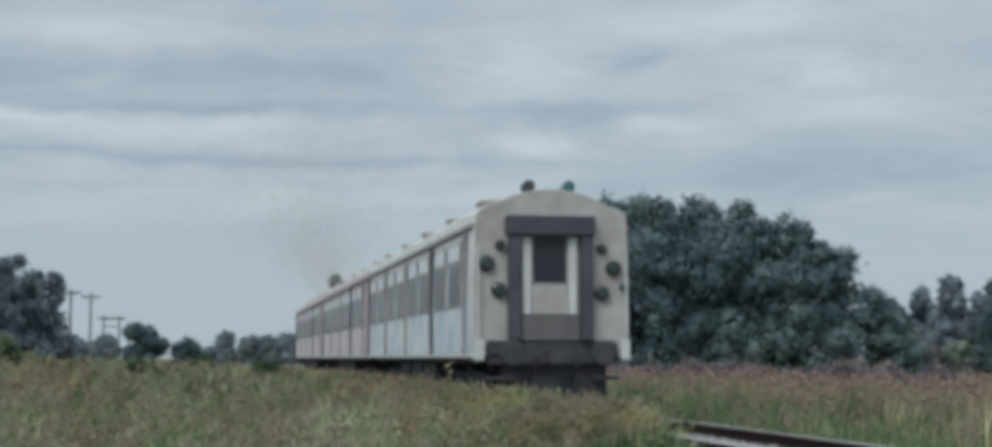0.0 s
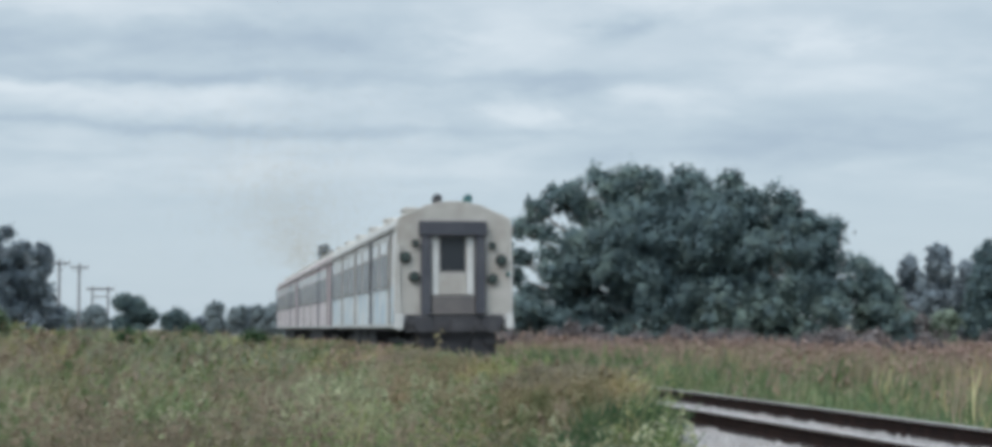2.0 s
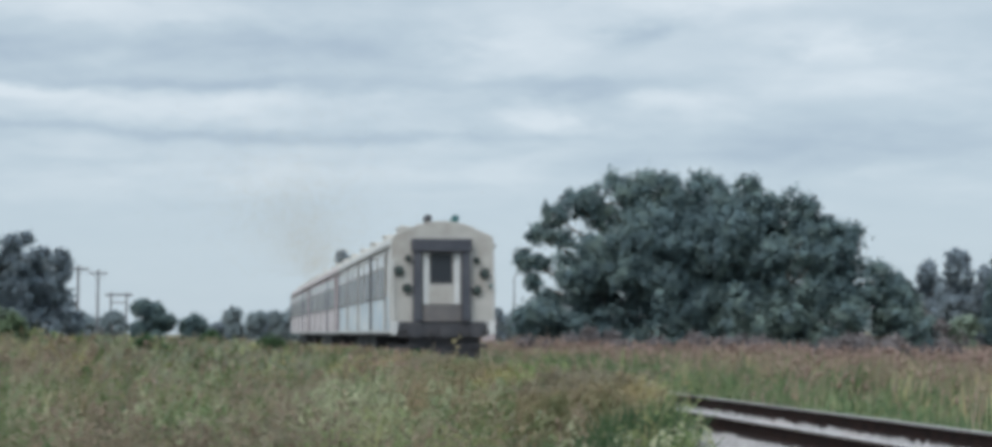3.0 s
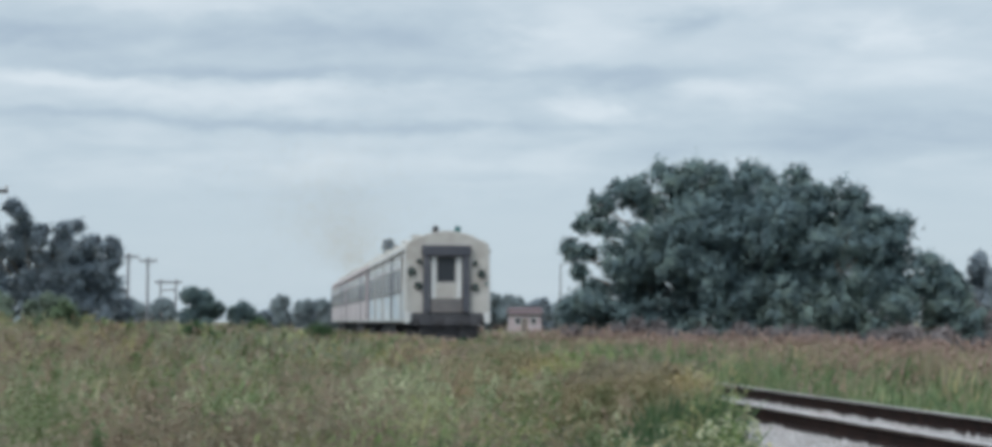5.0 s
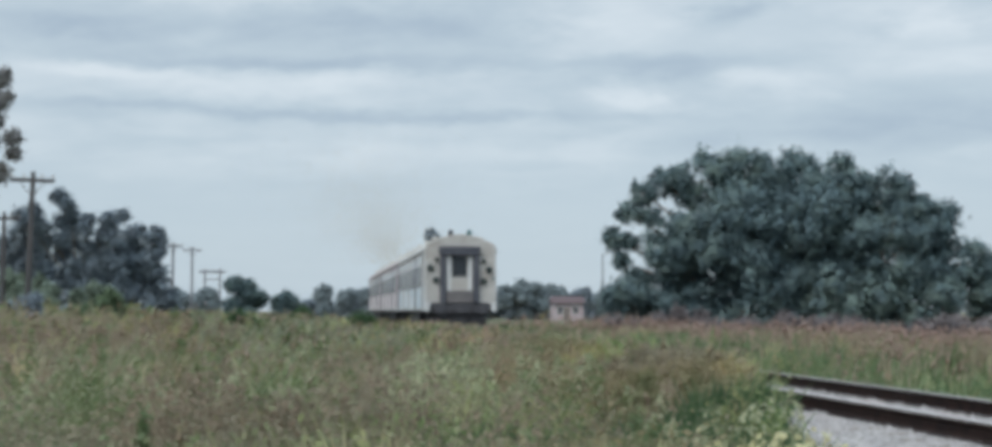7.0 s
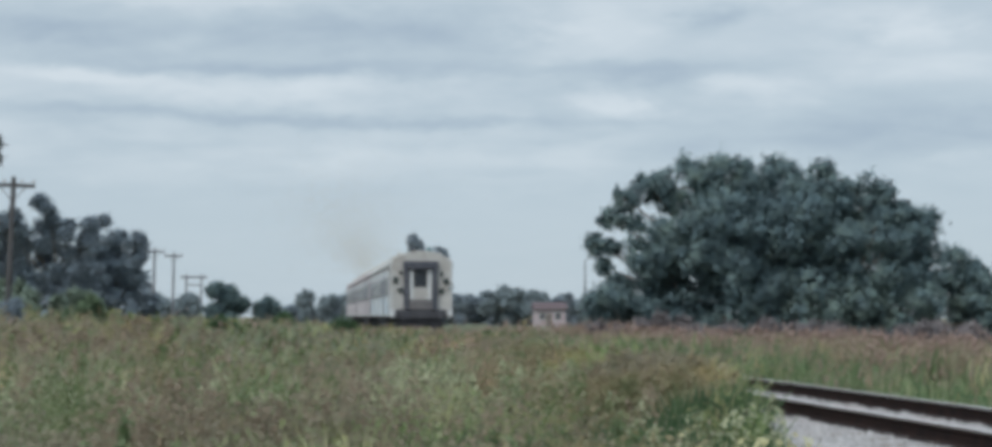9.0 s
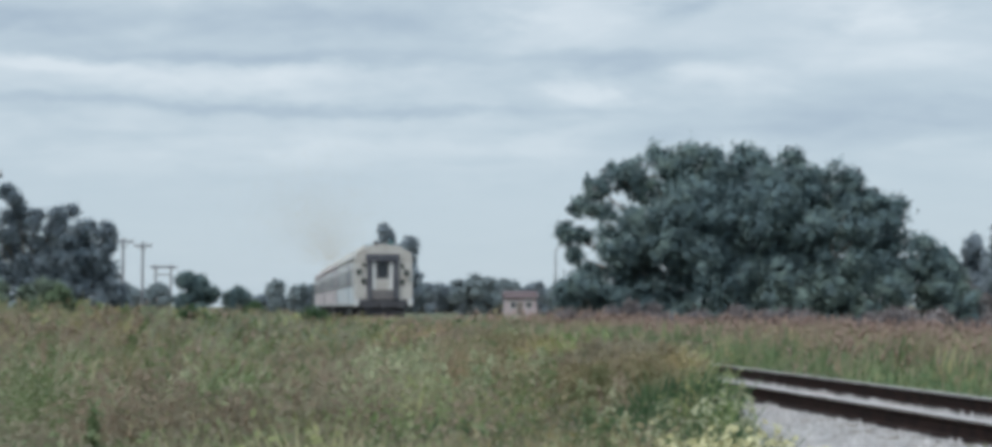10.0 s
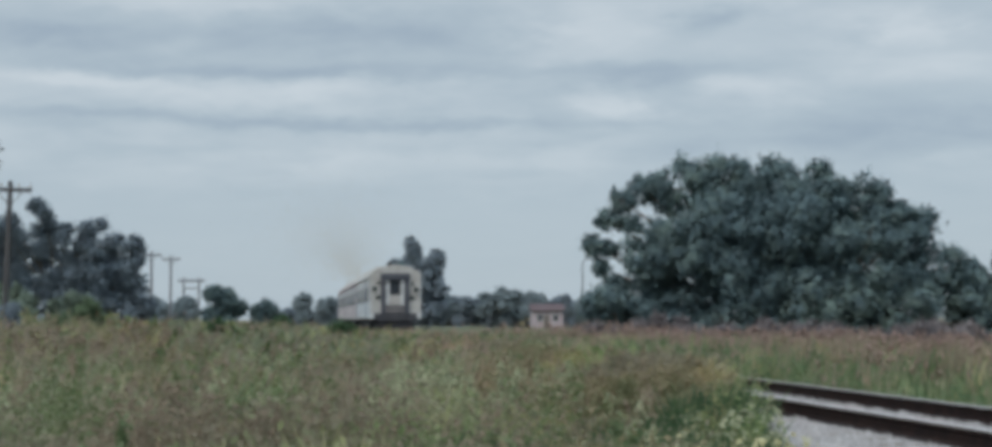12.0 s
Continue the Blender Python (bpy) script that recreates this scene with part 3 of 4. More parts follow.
    for name, sel, mat, label in (("grass_panicles", (fluff < .085) & ~mauve, "plume", "pale fluffy panicles over the meadow"),
                                  ("mauve_panicles", (fluff < .18) & mauve, "mauve", "dull mauve-brown panicles in drifts over the meadow"),
                                  ("low_weeds", (rng.random(len(p)) < .035) & (noise2(p[:, 0], p[:, 1], .8, 11.0) > .15), "lush", "leafy green weeds between the grasses")):
        tp = tips[sel].copy()
        if name == "low_weeds":
            tp[:, 2] -= h[sel] * rng.uniform(.05, .5, len(tp))
        V, F = leaf_quads(rng, tp, (0.015 + .0009 * np.repeat(d[sel], 8))[:, None], 8, .055)
        raw_mesh(name, V, F, G[mat], label, "grass")
    # soft leafy plumes that stand out of the grass in clumps
    c = field(rng, 5600, 9.5, 62, 1.5)
    lc, sc = along(c[:, 0], c[:, 1])
    c = c[(sc < -3.2) & (rng.random(len(c)) < .45 + .75 * noise2(c[:, 0], c[:, 1], .55, 5.0))]
    n = len(c)
    dc = np.hypot(c[:, 0], c[:, 1])
    brc = np.degrees(np.arctan2(c[:, 0], c[:, 1]))
    tall_c = rng.uniform(.62, 1.12, n) * np.clip(.55 + dc / 30, .6, 1) * np.where(np.abs(brc + 12) < 4, .82, 1.0)
    wide = rng.uniform(.06, .16, n)
    per = 90
    k = np.repeat(np.arange(n), per)
    u = rng.random(len(k))
    rad = wide[k] * np.sqrt(rng.random(len(k))) * np.sin(np.pi * (.15 + .85 * u)) ** .7 * 1.2
    a = rng.uniform(0, 6.283, len(k))
    lean_x, lean_y = rng.normal(.12, .16, n)[k], rng.normal(0, .12, n)[k]
    P = np.stack([c[k, 0] + rad * np.cos(a) + lean_x * u, c[k, 1] + rad * np.sin(a) + lean_y * u, ground_z(c[:, 0], c[:, 1])[k] + tall_c[k] * (.30 + .78 * u)], 1)
    out = np.stack([np.cos(a), np.sin(a), .3 + u], 1)
    out /= np.linalg.norm(out, axis=1)[:, None]
    kind = 1.2 * noise2(c[:, 0], c[:, 1], .5, 12.0) + rng.normal(0, .12, n)
    for b0, d0, wb, wd in ((-21.5, 32, 4.5, .55), (-10.0, 19, 2.8, .28)):
        kind -= 2.0 * np.exp(-((brc - b0) / wb) ** 2 - (np.log(dc / d0) / wd) ** 2)
    for name, sel, mat, label in (("sage_plumes", kind > .12, "sage", "soft pale sage plumes standing out of the meadow"), ("green_plumes", (kind <= .12) & (kind > -.35), "fern", "soft dull green leafy plumes in the meadow"),
                                  ("tan_plumes", kind <= -.35, "tan", "soft tan seed plumes in the meadow")):
        m_ = sel[k]
        V, F = leaf_quads(rng, P[m_], (.012 + .0011 * dc[k][m_])[:, None], 1, .012, out[m_])
        raw_mesh(name, V, F, G[mat], label, "grass")
    # far pasture beyond the near stand, paler and lower
    c = np.stack([rng.uniform(-1, 1, 9000), 62 + 150 * rng.random(9000) ** 1.3], 1)
    c[:, 0] *= c[:, 1] * .52
    q, kk = tufted(rng, c, 22, .4, 1.2)
    lq, sq = along(q[:, 0], q[:, 1])
    q = q[np.abs(sq) > 3.4]
    blades("far_pasture_grass", q, rng.uniform(.3, .62, len(q)), .03 + .0008 * q[:, 1], G["pasture"], "pale grey-green grass of the far pasture", "grass", .5, rng)
    # round about, out of the line of sight, thinner
    c = np.stack([rng.uniform(-62, 62, 12000), rng.uniform(-16, 118, 12000)], 1)
    ls, ss = along(c[:, 0], c[:, 1])
    c = c[(np.abs(c[:, 0]) > c[:, 1] * .5 + 1.5) & (np.abs(ss) > 3.8) & (np.hypot(c[:, 0], c[:, 1]) > 1.2)]
    e = rng.uniform(-14, 14, (2600, 2))
    le, se = along(e[:, 0], e[:, 1])
    e = e[((np.abs(e[:, 0]) > e[:, 1] * .5 + 1.5) | (e[:, 1] < 0)) & (np.abs(se) > 3.8) & (np.hypot(e[:, 0], e[:, 1]) > 1.0)]
    c = np.concatenate([c, e])
    q, kk = tufted(rng, c, 14, .2, .6)
    blades("outer_meadow_grass", q, rng.uniform(.3, .7, len(q)), .05, G["meadow"], "unmown meadow grass round the standpoint", "grass", .6, rng)
    # beyond the track
    c = np.stack([rng.uniform(-30, 62, 16000), 13 + 75 * rng.random(16000) ** 1.4], 1)
    ls, ss = along(c[:, 0], c[:, 1])
    c = c[(ss > 2.2) & (np.abs(c[:, 0]) < c[:, 1] * .5 + 3)]
    tall = rng.uniform(.55, 1.3, len(c))
    q, kk = tufted(rng, c, 24, .18, .5)
    lq, sq = along(q[:, 0], q[:, 1])
    ok = sq > 2.75 + .35 * noise2(q[:, 0], q[:, 1], 2.0, 3.0)
    q, kk, sq = q[ok], kk[ok], sq[ok]
    dq = np.hypot(q[:, 0], q[:, 1])
    near = sq < 6.8 + 2.6 * noise2(q[:, 0], q[:, 1], .6, 4.0) + rng.normal(0, 2.0, len(q))
    a = q[near]
    ha = rng.uniform(.35, .75, len(a)) * tall[kk[near]] * np.clip(.45 + (sq[near] - 2.6) / 2.2, .45, 1)
    blades("verge_grass", a, ha, 0.012 + .0009 * dq[near], G["verge"], "fresh green verge grass along the track", "grass", .95, rng)
    c = q[~near]
    hc = rng.uniform(.5, .95, len(c)) * tall[kk[~near]]
    tips = np.zeros((len(c), 3))
    mix_ = rng.random(len(c)) < .5
    for name, sel, mat, label in (("far_meadow_grass", mix_, "meadow", "tall meadow grass beyond the track"), ("far_russet_grass", ~mix_, "russet", "tall brownish grass beyond the track")):
        tips[sel] = blades(name, c[sel], hc[sel], 0.010 + .0009 * dq[~near][sel], G[mat], label, "grass", rng=rng)
    vt = np.stack([q[near][:, 0], q[near][:, 1], ground_z(q[near][:, 0], q[near][:, 1]) + ha * rng.uniform(.3, .9, len(ha))], 1)
    for name, sel, mat, label in (("verge_weeds", (rng.random(len(vt)) < .12) & (noise2(vt[:, 0], vt[:, 1], 1.3, 5.0) > 0), "lush", "leafy dark green weeds on the far verge"),
                                  ("verge_panicles", rng.random(len(vt)) < .07, "plume", "pale panicles on the far verge")):
        V, F = leaf_quads(rng, vt[sel], (0.014 + .0007 * np.repeat(dq[near][sel], 8))[:, None], 8, .06)
        raw_mesh(name, V, F, G[mat], label, "grass")
    pick = rng.random(len(c)) < .30
    heads("red_seed_heads", tips[pick], 0.15 + .001 * dq[~near][pick], 0.006 + .00042 * dq[~near][pick], G["red"], "reddish brown seed heads of tall pasture grass", "grass", rng=rng)


make_grass()


def tuft(name, x, y, r, height, n, mat, label, seed, blooms=None):
    rng = np.random.default_rng(seed)
    a, d = rng.uniform(0, 6.283, n), r * np.sqrt(rng.random(n))
    xy = np.stack([x + d * np.cos(a), y + d * np.sin(a)], 1)
    h = height * (1 - .45 * (d / r) ** 2) * rng.uniform(.6, 1.1, n)
    root = empty(name, pose(x, y, float(ground_z(x, y))))
    loc = xy - np.array([x, y])
    tips = blades("blades", loc, h, 0.026, mat, "", "", .55, rng, foot=np.zeros(n), parent=root)
    if blooms is not None:
        V, F = leaf_quads(rng, tips[rng.random(n) < .9], 0.024, 8, .045)
        raw_mesh("blossom", V, F, blooms, "", "", root)
    return tagged(root, label, "grass tuft" if blooms is None else "wildflowers", kind="stuff")


# ---- trees ----
def tree(name, x, y, lobes, label, leaf, size=0.22, dens=9.0, trunk=0.25, fork=0.3, seed=1, category="tree", scatter=0.16):
    """Tapered trunk and limbs; the crown is made of lobes (u across, v deep, z up, r), each a loose shell of leaf clumps."""
    rng = np.random.default_rng(seed)
    base = Vector((x, y, float(ground_z(x, y)) - 0.1))
    turn = math.atan2(-x, y)
    root = empty(name, Matrix.Translation(base) @ Matrix.Rotation(turn, 4, "Z"))
    top = max(z for _, _, z, _ in lobes)
    bm = bmesh.new()
    f = Vector((rng.normal(0, .15), 0, top * fork))
    tube(bm, (0, 0, 0), f, trunk * 1.25, trunk * .85, 9)
    for u, v, z, r in lobes:
        m = f.lerp(Vector((u, v, z)), .55) + Vector((rng.normal(0, .2), rng.normal(0, .2), -.06 * abs(u)))
        k = trunk * min(.5, .2 + r / 10)
        tube(bm, f, m, k, k * .6, 6)
        tube(bm, m, (u, v, z), k * .6, k * .2, 6)
        for _ in range(3):
            e = Vector((u, v, z)) + Vector(rng.normal(0, 1, 3)).normalized() * r * .85
            tube(bm, (u, v, z), e, k * .25, k * .08, 4)
    part("trunk", bm, M["bark"], root)
    cs, os_ = [], []
    bunches = []
    for u, v, z, r in lobes:
        bunches.append((u, v, z, r * .80))
        for _ in range(int(9 + 10 * min(r, 2.8))):
            d = Vector(rng.normal(0, 1, 3)).normalized()
            if d.y > .75:
                continue
            k = r * rng.uniform(.14, .40)
            o = (r - k * .5) * rng.uniform(.85, 1.18)
            bunches.append((u + d.x * o, v + d.y * o, z + d.z * o * .9, k))
    for u, v, z, r in bunches:
        n = max(10, int(dens * r * r * 3.8))
        d = rng.normal(0, 1, (n, 3))
        d /= np.linalg.norm(d, axis=1)[:, None]
        rad = r * np.clip(rng.normal(.86, .18, n), .25, 1.3)
        # every bunch is drawn out its own way, mostly upwards and outwards
        ax = np.array([u * .25, 0, 1.0]) + rng.normal(0, .55, 3)
        ax /= np.linalg.norm(ax)
        off = d * rad[:, None] * rng.uniform(.72, 1.0)
        off += (off @ ax)[:, None] * ax * rng.uniform(.05, .6)
        c = np.array([u, v, z]) + off
        low = c[:, 2] > 0.2
        cs.append(c[low])
        os_.append(d[low])
    V, F = leaf_quads(rng, np.concatenate(cs), size, 6, scatter, np.concatenate(os_))
    raw_mesh("crown", V, F, G[leaf], "", "", root)
    return tagged(root, label, category)


def polar(az, d):
    return d * math.sin(radians(az)), d * math.cos(radians(az))


def auto_lobes(seed, width, height, n, low=0.3, cone=0.0, depth=None):
    """Lobes filling a crown of that width and height; cone narrows it upwards."""
    rng = np.random.default_rng(seed)
    out = []
    for i in range(n):
        z = height * (low + (0.93 - low) * (i + .5) / n)
        k = 1 - cone * (z / height - low) / (1 - low)
        half = width / 2 * k * math.sqrt(max(.05, 1 - ((z / height - .45) / .62) ** 2))
        r = max(.28, min(.5 * half + .2, height * .17) * rng.uniform(.75, 1.2))
        u = rng.uniform(-1, 1) * max(half - r, 0)
        out.append((u, rng.uniform(-.5, .5) * (depth or width) * .6, min(z, height - r * .85), r))
    return out


def sprays(*chains):
    """Tapering sprays of foliage: each from (u, z) to (u, z), radius to radius, in so many lobes."""
    rng = np.random.default_rng(71)
    out = []
    for (u0, z0), (u1, z1), r0, r1, n in chains:
        for i in range(n):
            k = i / (n - 1)
            r = (r0 + (r1 - r0) * k) * rng.uniform(.45, 1.0)
            out.append((u0 + (u1 - u0) * k ** 1.4 + rng.normal(0, .45) * (k < .99), rng.normal(0, .6), z0 + (z1 - z0) * k + rng.normal(0, .3) * (k < .99), r))
    return out


def make_trees():
    big = [(-6.2, 0, 10.6, 1.9), (-3.4, 1, 10.9, 1.9), (-0.4, 0, 10.7, 2.0), (2.6, -1, 10.1, 2.0), (5.0, 0, 9.1, 2.0), (7.6, 0, 7.4, 1.9),
           (9.5, 0, 5.2, 1.75), (11.2, 0, 3.6, 1.6), (12.3, 0, 2.1, 1.5), (-8.3, 0, 10.6, 1.0), (-9.7, 0, 9.9, .8), (-10.6, 0, 8.6, .8), (-9.2, 0, 8.3, .6),
           (-11.7, 0, 7.0, .65), (-10.7, 0, 6.8, .55), (-11.2, 0, 5.6, .45), (6.6, 0, 8.3, 1.6), (-2.2, 2, 8.8, 2.4), (2.2, 2, 8.4, 2.4), (-10.4, 0, 3.2, 1.9), (-7.0, -1, 6.1, 2.5), (-3.4, -2, 7.2, 3.1), (1.0, -2, 7.2, 3.2), (5.0, -1, 5.8, 3.0),
           (-6.5, 0, 3.0, 2.6), (-2.0, -2, 3.2, 3.0), (2.6, -2, 3.1, 3.0), (7.2, -1, 2.9, 2.6)]
    x, y = polar(8.3, 90)
    tree("broadleaf_tree", x, y, big, "huge dark green dome-shaped broadleaf tree in the pasture", "leaf", .125, 27, .8, .22, 3, scatter=.14)
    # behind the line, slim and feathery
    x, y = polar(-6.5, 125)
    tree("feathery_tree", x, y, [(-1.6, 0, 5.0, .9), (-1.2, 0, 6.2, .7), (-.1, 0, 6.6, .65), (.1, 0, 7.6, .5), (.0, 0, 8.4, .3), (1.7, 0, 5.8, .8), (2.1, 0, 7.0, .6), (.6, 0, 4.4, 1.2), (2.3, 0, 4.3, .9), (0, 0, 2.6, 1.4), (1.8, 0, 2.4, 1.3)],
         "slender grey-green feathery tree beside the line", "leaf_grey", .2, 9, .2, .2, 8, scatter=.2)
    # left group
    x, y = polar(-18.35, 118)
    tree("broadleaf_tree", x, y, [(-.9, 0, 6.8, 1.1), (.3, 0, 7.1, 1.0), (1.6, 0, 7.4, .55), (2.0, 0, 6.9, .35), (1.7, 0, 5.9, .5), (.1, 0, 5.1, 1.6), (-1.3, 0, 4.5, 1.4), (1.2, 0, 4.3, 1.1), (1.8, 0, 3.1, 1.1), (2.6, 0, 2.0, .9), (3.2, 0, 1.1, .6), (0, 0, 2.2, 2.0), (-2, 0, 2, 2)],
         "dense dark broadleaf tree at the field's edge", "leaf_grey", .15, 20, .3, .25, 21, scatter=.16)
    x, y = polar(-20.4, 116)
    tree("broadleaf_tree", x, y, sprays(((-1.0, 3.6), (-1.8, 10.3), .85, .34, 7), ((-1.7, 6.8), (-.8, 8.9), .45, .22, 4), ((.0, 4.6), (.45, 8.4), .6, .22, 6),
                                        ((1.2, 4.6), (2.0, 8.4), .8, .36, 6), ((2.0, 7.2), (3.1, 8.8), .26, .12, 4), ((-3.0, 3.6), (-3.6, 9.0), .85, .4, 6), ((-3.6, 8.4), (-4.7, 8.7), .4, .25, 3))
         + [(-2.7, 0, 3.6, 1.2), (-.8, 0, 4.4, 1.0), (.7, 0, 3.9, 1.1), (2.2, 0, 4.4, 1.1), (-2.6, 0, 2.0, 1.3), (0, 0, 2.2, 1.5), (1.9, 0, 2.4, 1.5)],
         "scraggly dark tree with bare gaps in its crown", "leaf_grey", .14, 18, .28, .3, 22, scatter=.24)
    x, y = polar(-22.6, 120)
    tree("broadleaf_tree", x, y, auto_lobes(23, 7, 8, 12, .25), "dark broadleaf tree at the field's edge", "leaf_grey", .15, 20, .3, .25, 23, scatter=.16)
    x, y = polar(-24.15, 112)
    tree("eucalyptus_tree", x, y, [(1.4, 0, 18.6, 0.59), (1.0, 0, 17.0, 0.81), (0.7, 0, 15.3, 0.52), (2.1, 0, 14.1, 0.37), (0.5, 0, 13.6, 0.37), (2.2, 0, 12.9, 0.26), (1.1, 0, 11.6, 0.74), (0.1, 0, 10.2, 0.52), (-1.5, 0, 17.8, 0.81), (-2.5, 0, 15.0, 0.89), (-1.0, 0, 19.8, 0.59), (-2.7, 0, 12.0, 0.81), (-1.7, 0, 9.4, 0.67)], "tall sparse eucalyptus with brownish crown", "leaf_brown", .14, 12, .3, .45, 24, scatter=.22)
    for k, (az, d, w, h) in enumerate(((-22.8, 104, 8.0, 3.7), (-19.7, 106, 6.0, 3.1))):
        x, y = polar(az, d)
        tree("shrub", x, y, auto_lobes(130 + k, w * 1.2, h, 16, .1, .55), "pale sage-green thicket below the dark trees", "leaf_sage", .13, 20, .08, .15, 130 + k, "shrub", .14)
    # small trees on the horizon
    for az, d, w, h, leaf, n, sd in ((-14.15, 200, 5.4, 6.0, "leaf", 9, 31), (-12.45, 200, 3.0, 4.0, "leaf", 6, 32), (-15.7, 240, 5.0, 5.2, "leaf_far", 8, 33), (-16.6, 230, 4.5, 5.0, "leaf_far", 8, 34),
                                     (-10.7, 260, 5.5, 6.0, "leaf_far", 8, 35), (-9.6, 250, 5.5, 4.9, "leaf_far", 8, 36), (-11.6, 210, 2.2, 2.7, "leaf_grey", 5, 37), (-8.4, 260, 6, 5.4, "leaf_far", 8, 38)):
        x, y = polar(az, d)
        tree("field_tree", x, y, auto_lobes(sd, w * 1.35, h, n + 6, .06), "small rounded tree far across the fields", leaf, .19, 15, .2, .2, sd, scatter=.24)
    rng = np.random.default_rng(50)
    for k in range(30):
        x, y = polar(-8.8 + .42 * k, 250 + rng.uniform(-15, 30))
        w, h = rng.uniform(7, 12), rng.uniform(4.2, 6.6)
        tree("field_tree", x, y, auto_lobes(60 + k, w, h, 12, .05), "tree of a far tree line with haze-tinted leaves", "leaf_far" if k % 3 else "leaf_grey", .32, 5, .2, .2, 60 + k, scatter=.28)
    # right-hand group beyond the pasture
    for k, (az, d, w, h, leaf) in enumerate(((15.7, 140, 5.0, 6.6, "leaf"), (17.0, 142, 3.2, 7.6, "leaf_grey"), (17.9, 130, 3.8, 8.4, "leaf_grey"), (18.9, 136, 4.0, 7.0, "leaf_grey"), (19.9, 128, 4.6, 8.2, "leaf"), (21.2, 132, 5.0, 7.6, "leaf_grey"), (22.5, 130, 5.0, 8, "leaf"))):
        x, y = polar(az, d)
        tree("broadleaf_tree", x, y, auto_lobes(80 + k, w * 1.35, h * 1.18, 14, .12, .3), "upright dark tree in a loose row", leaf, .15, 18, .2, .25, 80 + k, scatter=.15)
    for k, (az, d, w, h, leaf) in enumerate(((16.2, 100, 5, 3.9, "brush"), (17.4, 104, 4.0, 2.8, "brush"), (14.9, 84, 3.4, 2.0, "brush"), (18.1, 104, 2.6, 3.3, "leaf_sage"), (19.9, 112, 4.0, 1.5, "brush"), (21.9, 100, 4, 2.6, "brush"))):
        x, y = polar(az, d)
        tree("shrub", x, y, auto_lobes(95 + k, w, h, 6, .25), "tangled brownish scrub below the trees", leaf, .2, 10, .08, .15, 95 + k, "shrub", .2)
    rng = np.random.default_rng(52)
    for k in range(15):
        x, y = polar(1.6 + 1.12 * k + rng.normal(0, .2), rng.uniform(66, 78))
        tree("shrub", x, y, auto_lobes(210 + k, rng.uniform(2.2, 3.6), rng.uniform(1.3, 2.0), 8, .1), "low tangle of dead purplish-brown brush below the tree", "brush", .09, 16, .05, .15, 210 + k, "shrub", .16)
    for k, (az, d, w, h, leaf) in enumerate(((-19.2, 62, 2.6, 1.9, "leaf_bright"), (-20.4, 64, 1.8, 1.4, "leaf_bright"), (-21.9, 66, 3, 2.0, "leaf_grey"), (-3.5, 31, .9, .70, "lush"), (-9.4, 58, 1.3, 1.2, "lush"), (-11.8, 70, 1.6, 1.2, "lush"), (-14.2, 52, 1.5, 1.1, "lush"))):
        x, y = polar(az, d)
        tree("shrub", x, y, auto_lobes(105 + k, w, h, 6, .3), "leafy green shrub standing in the grass", leaf, .07, 22, .05, .15, 105 + k, "shrub", .1)


make_trees()


# ---- poles, house, shed ----
def utility_pole(az, d, h=9.0, arm=2.2, lean=0.0, wood="pole", label="weathered dark wooden utility pole with a single crossarm"):
    x, y = polar(az, d)
    root = empty("utility_pole", pose(x, y, float(ground_z(x, y)) - .3, 0, lean, HEAD))
    part("post", tube(bmesh.new(), (0, 0, 0), (0, 0, h + .3), .17, .12, 12), M[wood], root)
    b = boxed(-arm / 2, arm / 2, -.16, -.04, h - .25, h - .05, bevel=.02)
    c = part("crossarm", b, M[wood], root)
    for u in (-.46, -.2, .2, .46):
        k = bmesh.new()
        tube(k, (arm * u, -.1, h - .05), (arm * u, -.1, h + .05), .02, .02, 6)
        tube(k, (arm * u, -.1, h + .03), (arm * u, -.1, h + .16), .06, .035, 8)
        part("insulator", k, M["ceramic"], c)
    for sgn in (-1, 1):
        part("brace", tube(bmesh.new(), (0, -.1, h - 1.0), (sgn * arm * .3, -.1, h - .2), .025, .025, 6), M["wire"], root)
    return tagged(root, label, "utility pole", "poles along the line")


for az, d, ln, hh in ((-22.4, 76, 1.2, 8.3), (-19.6, 118, 0.5, 8.8), (-16.9, 160, 0, 9), (-16.15, 176, 0, 9), (-23.3, 99, 0, 7.6)):
    # past 150 m the posts get the wood colour paled for haze
    if d > 150:
        utility_pole(az, d, hh, lean=ln, wood="hazed", label="haze-paled grey wooden utility pole with a crossarm")
    else:
        utility_pole(az, d, hh, lean=ln)


def h_frame(az, d, h=8.8):
    x, y = polar(az, d)
    root = empty("twin_pole_frame", pose(x, y, -.3, 0, 0, 8))
    for s in (-1.3, 1.3):
        part("post", tube(bmesh.new(), (s, 0, 0), (s, 0, h + .3), .2, .15, 10), M["hazed"], root)
    part("crossbeam", boxed(-2.3, 2.3, -.14, .14, h - .35, h, bevel=.03), M["hazed"], root)
    part("crossbeam", boxed(-1.3, 1.3, -.1, .1, h - 1.6, h - 1.4, bevel=.03), M["hazed"], root)
    tagged(root, "twin wooden poles joined by a crossbeam", "utility pole")


h_frame(-15.35, 250)


def lamp_post(az, d, h):
    x, y = polar(az, d)
    root = empty("lamp_post", pose(x, y, 0))
    b = tube(bmesh.new(), (0, 0, 0), (0, 0, h - .4), .09, .05, 10)
    part("post", b, M["wire"], root)
    part("arm", tube(bmesh.new(), (0, 0, h - .45), (1.1, 0, h), .04, .03, 8), M["wire"], root)
    part("lamp_head", boxed(.9, 1.5, -.12, .12, h - .04, h + .09, bevel=.04), M["wire"], root)
    tagged(root, "thin grey lamp post with a short arm", "lamp post")


lamp_post(.45, 125, 7.0)


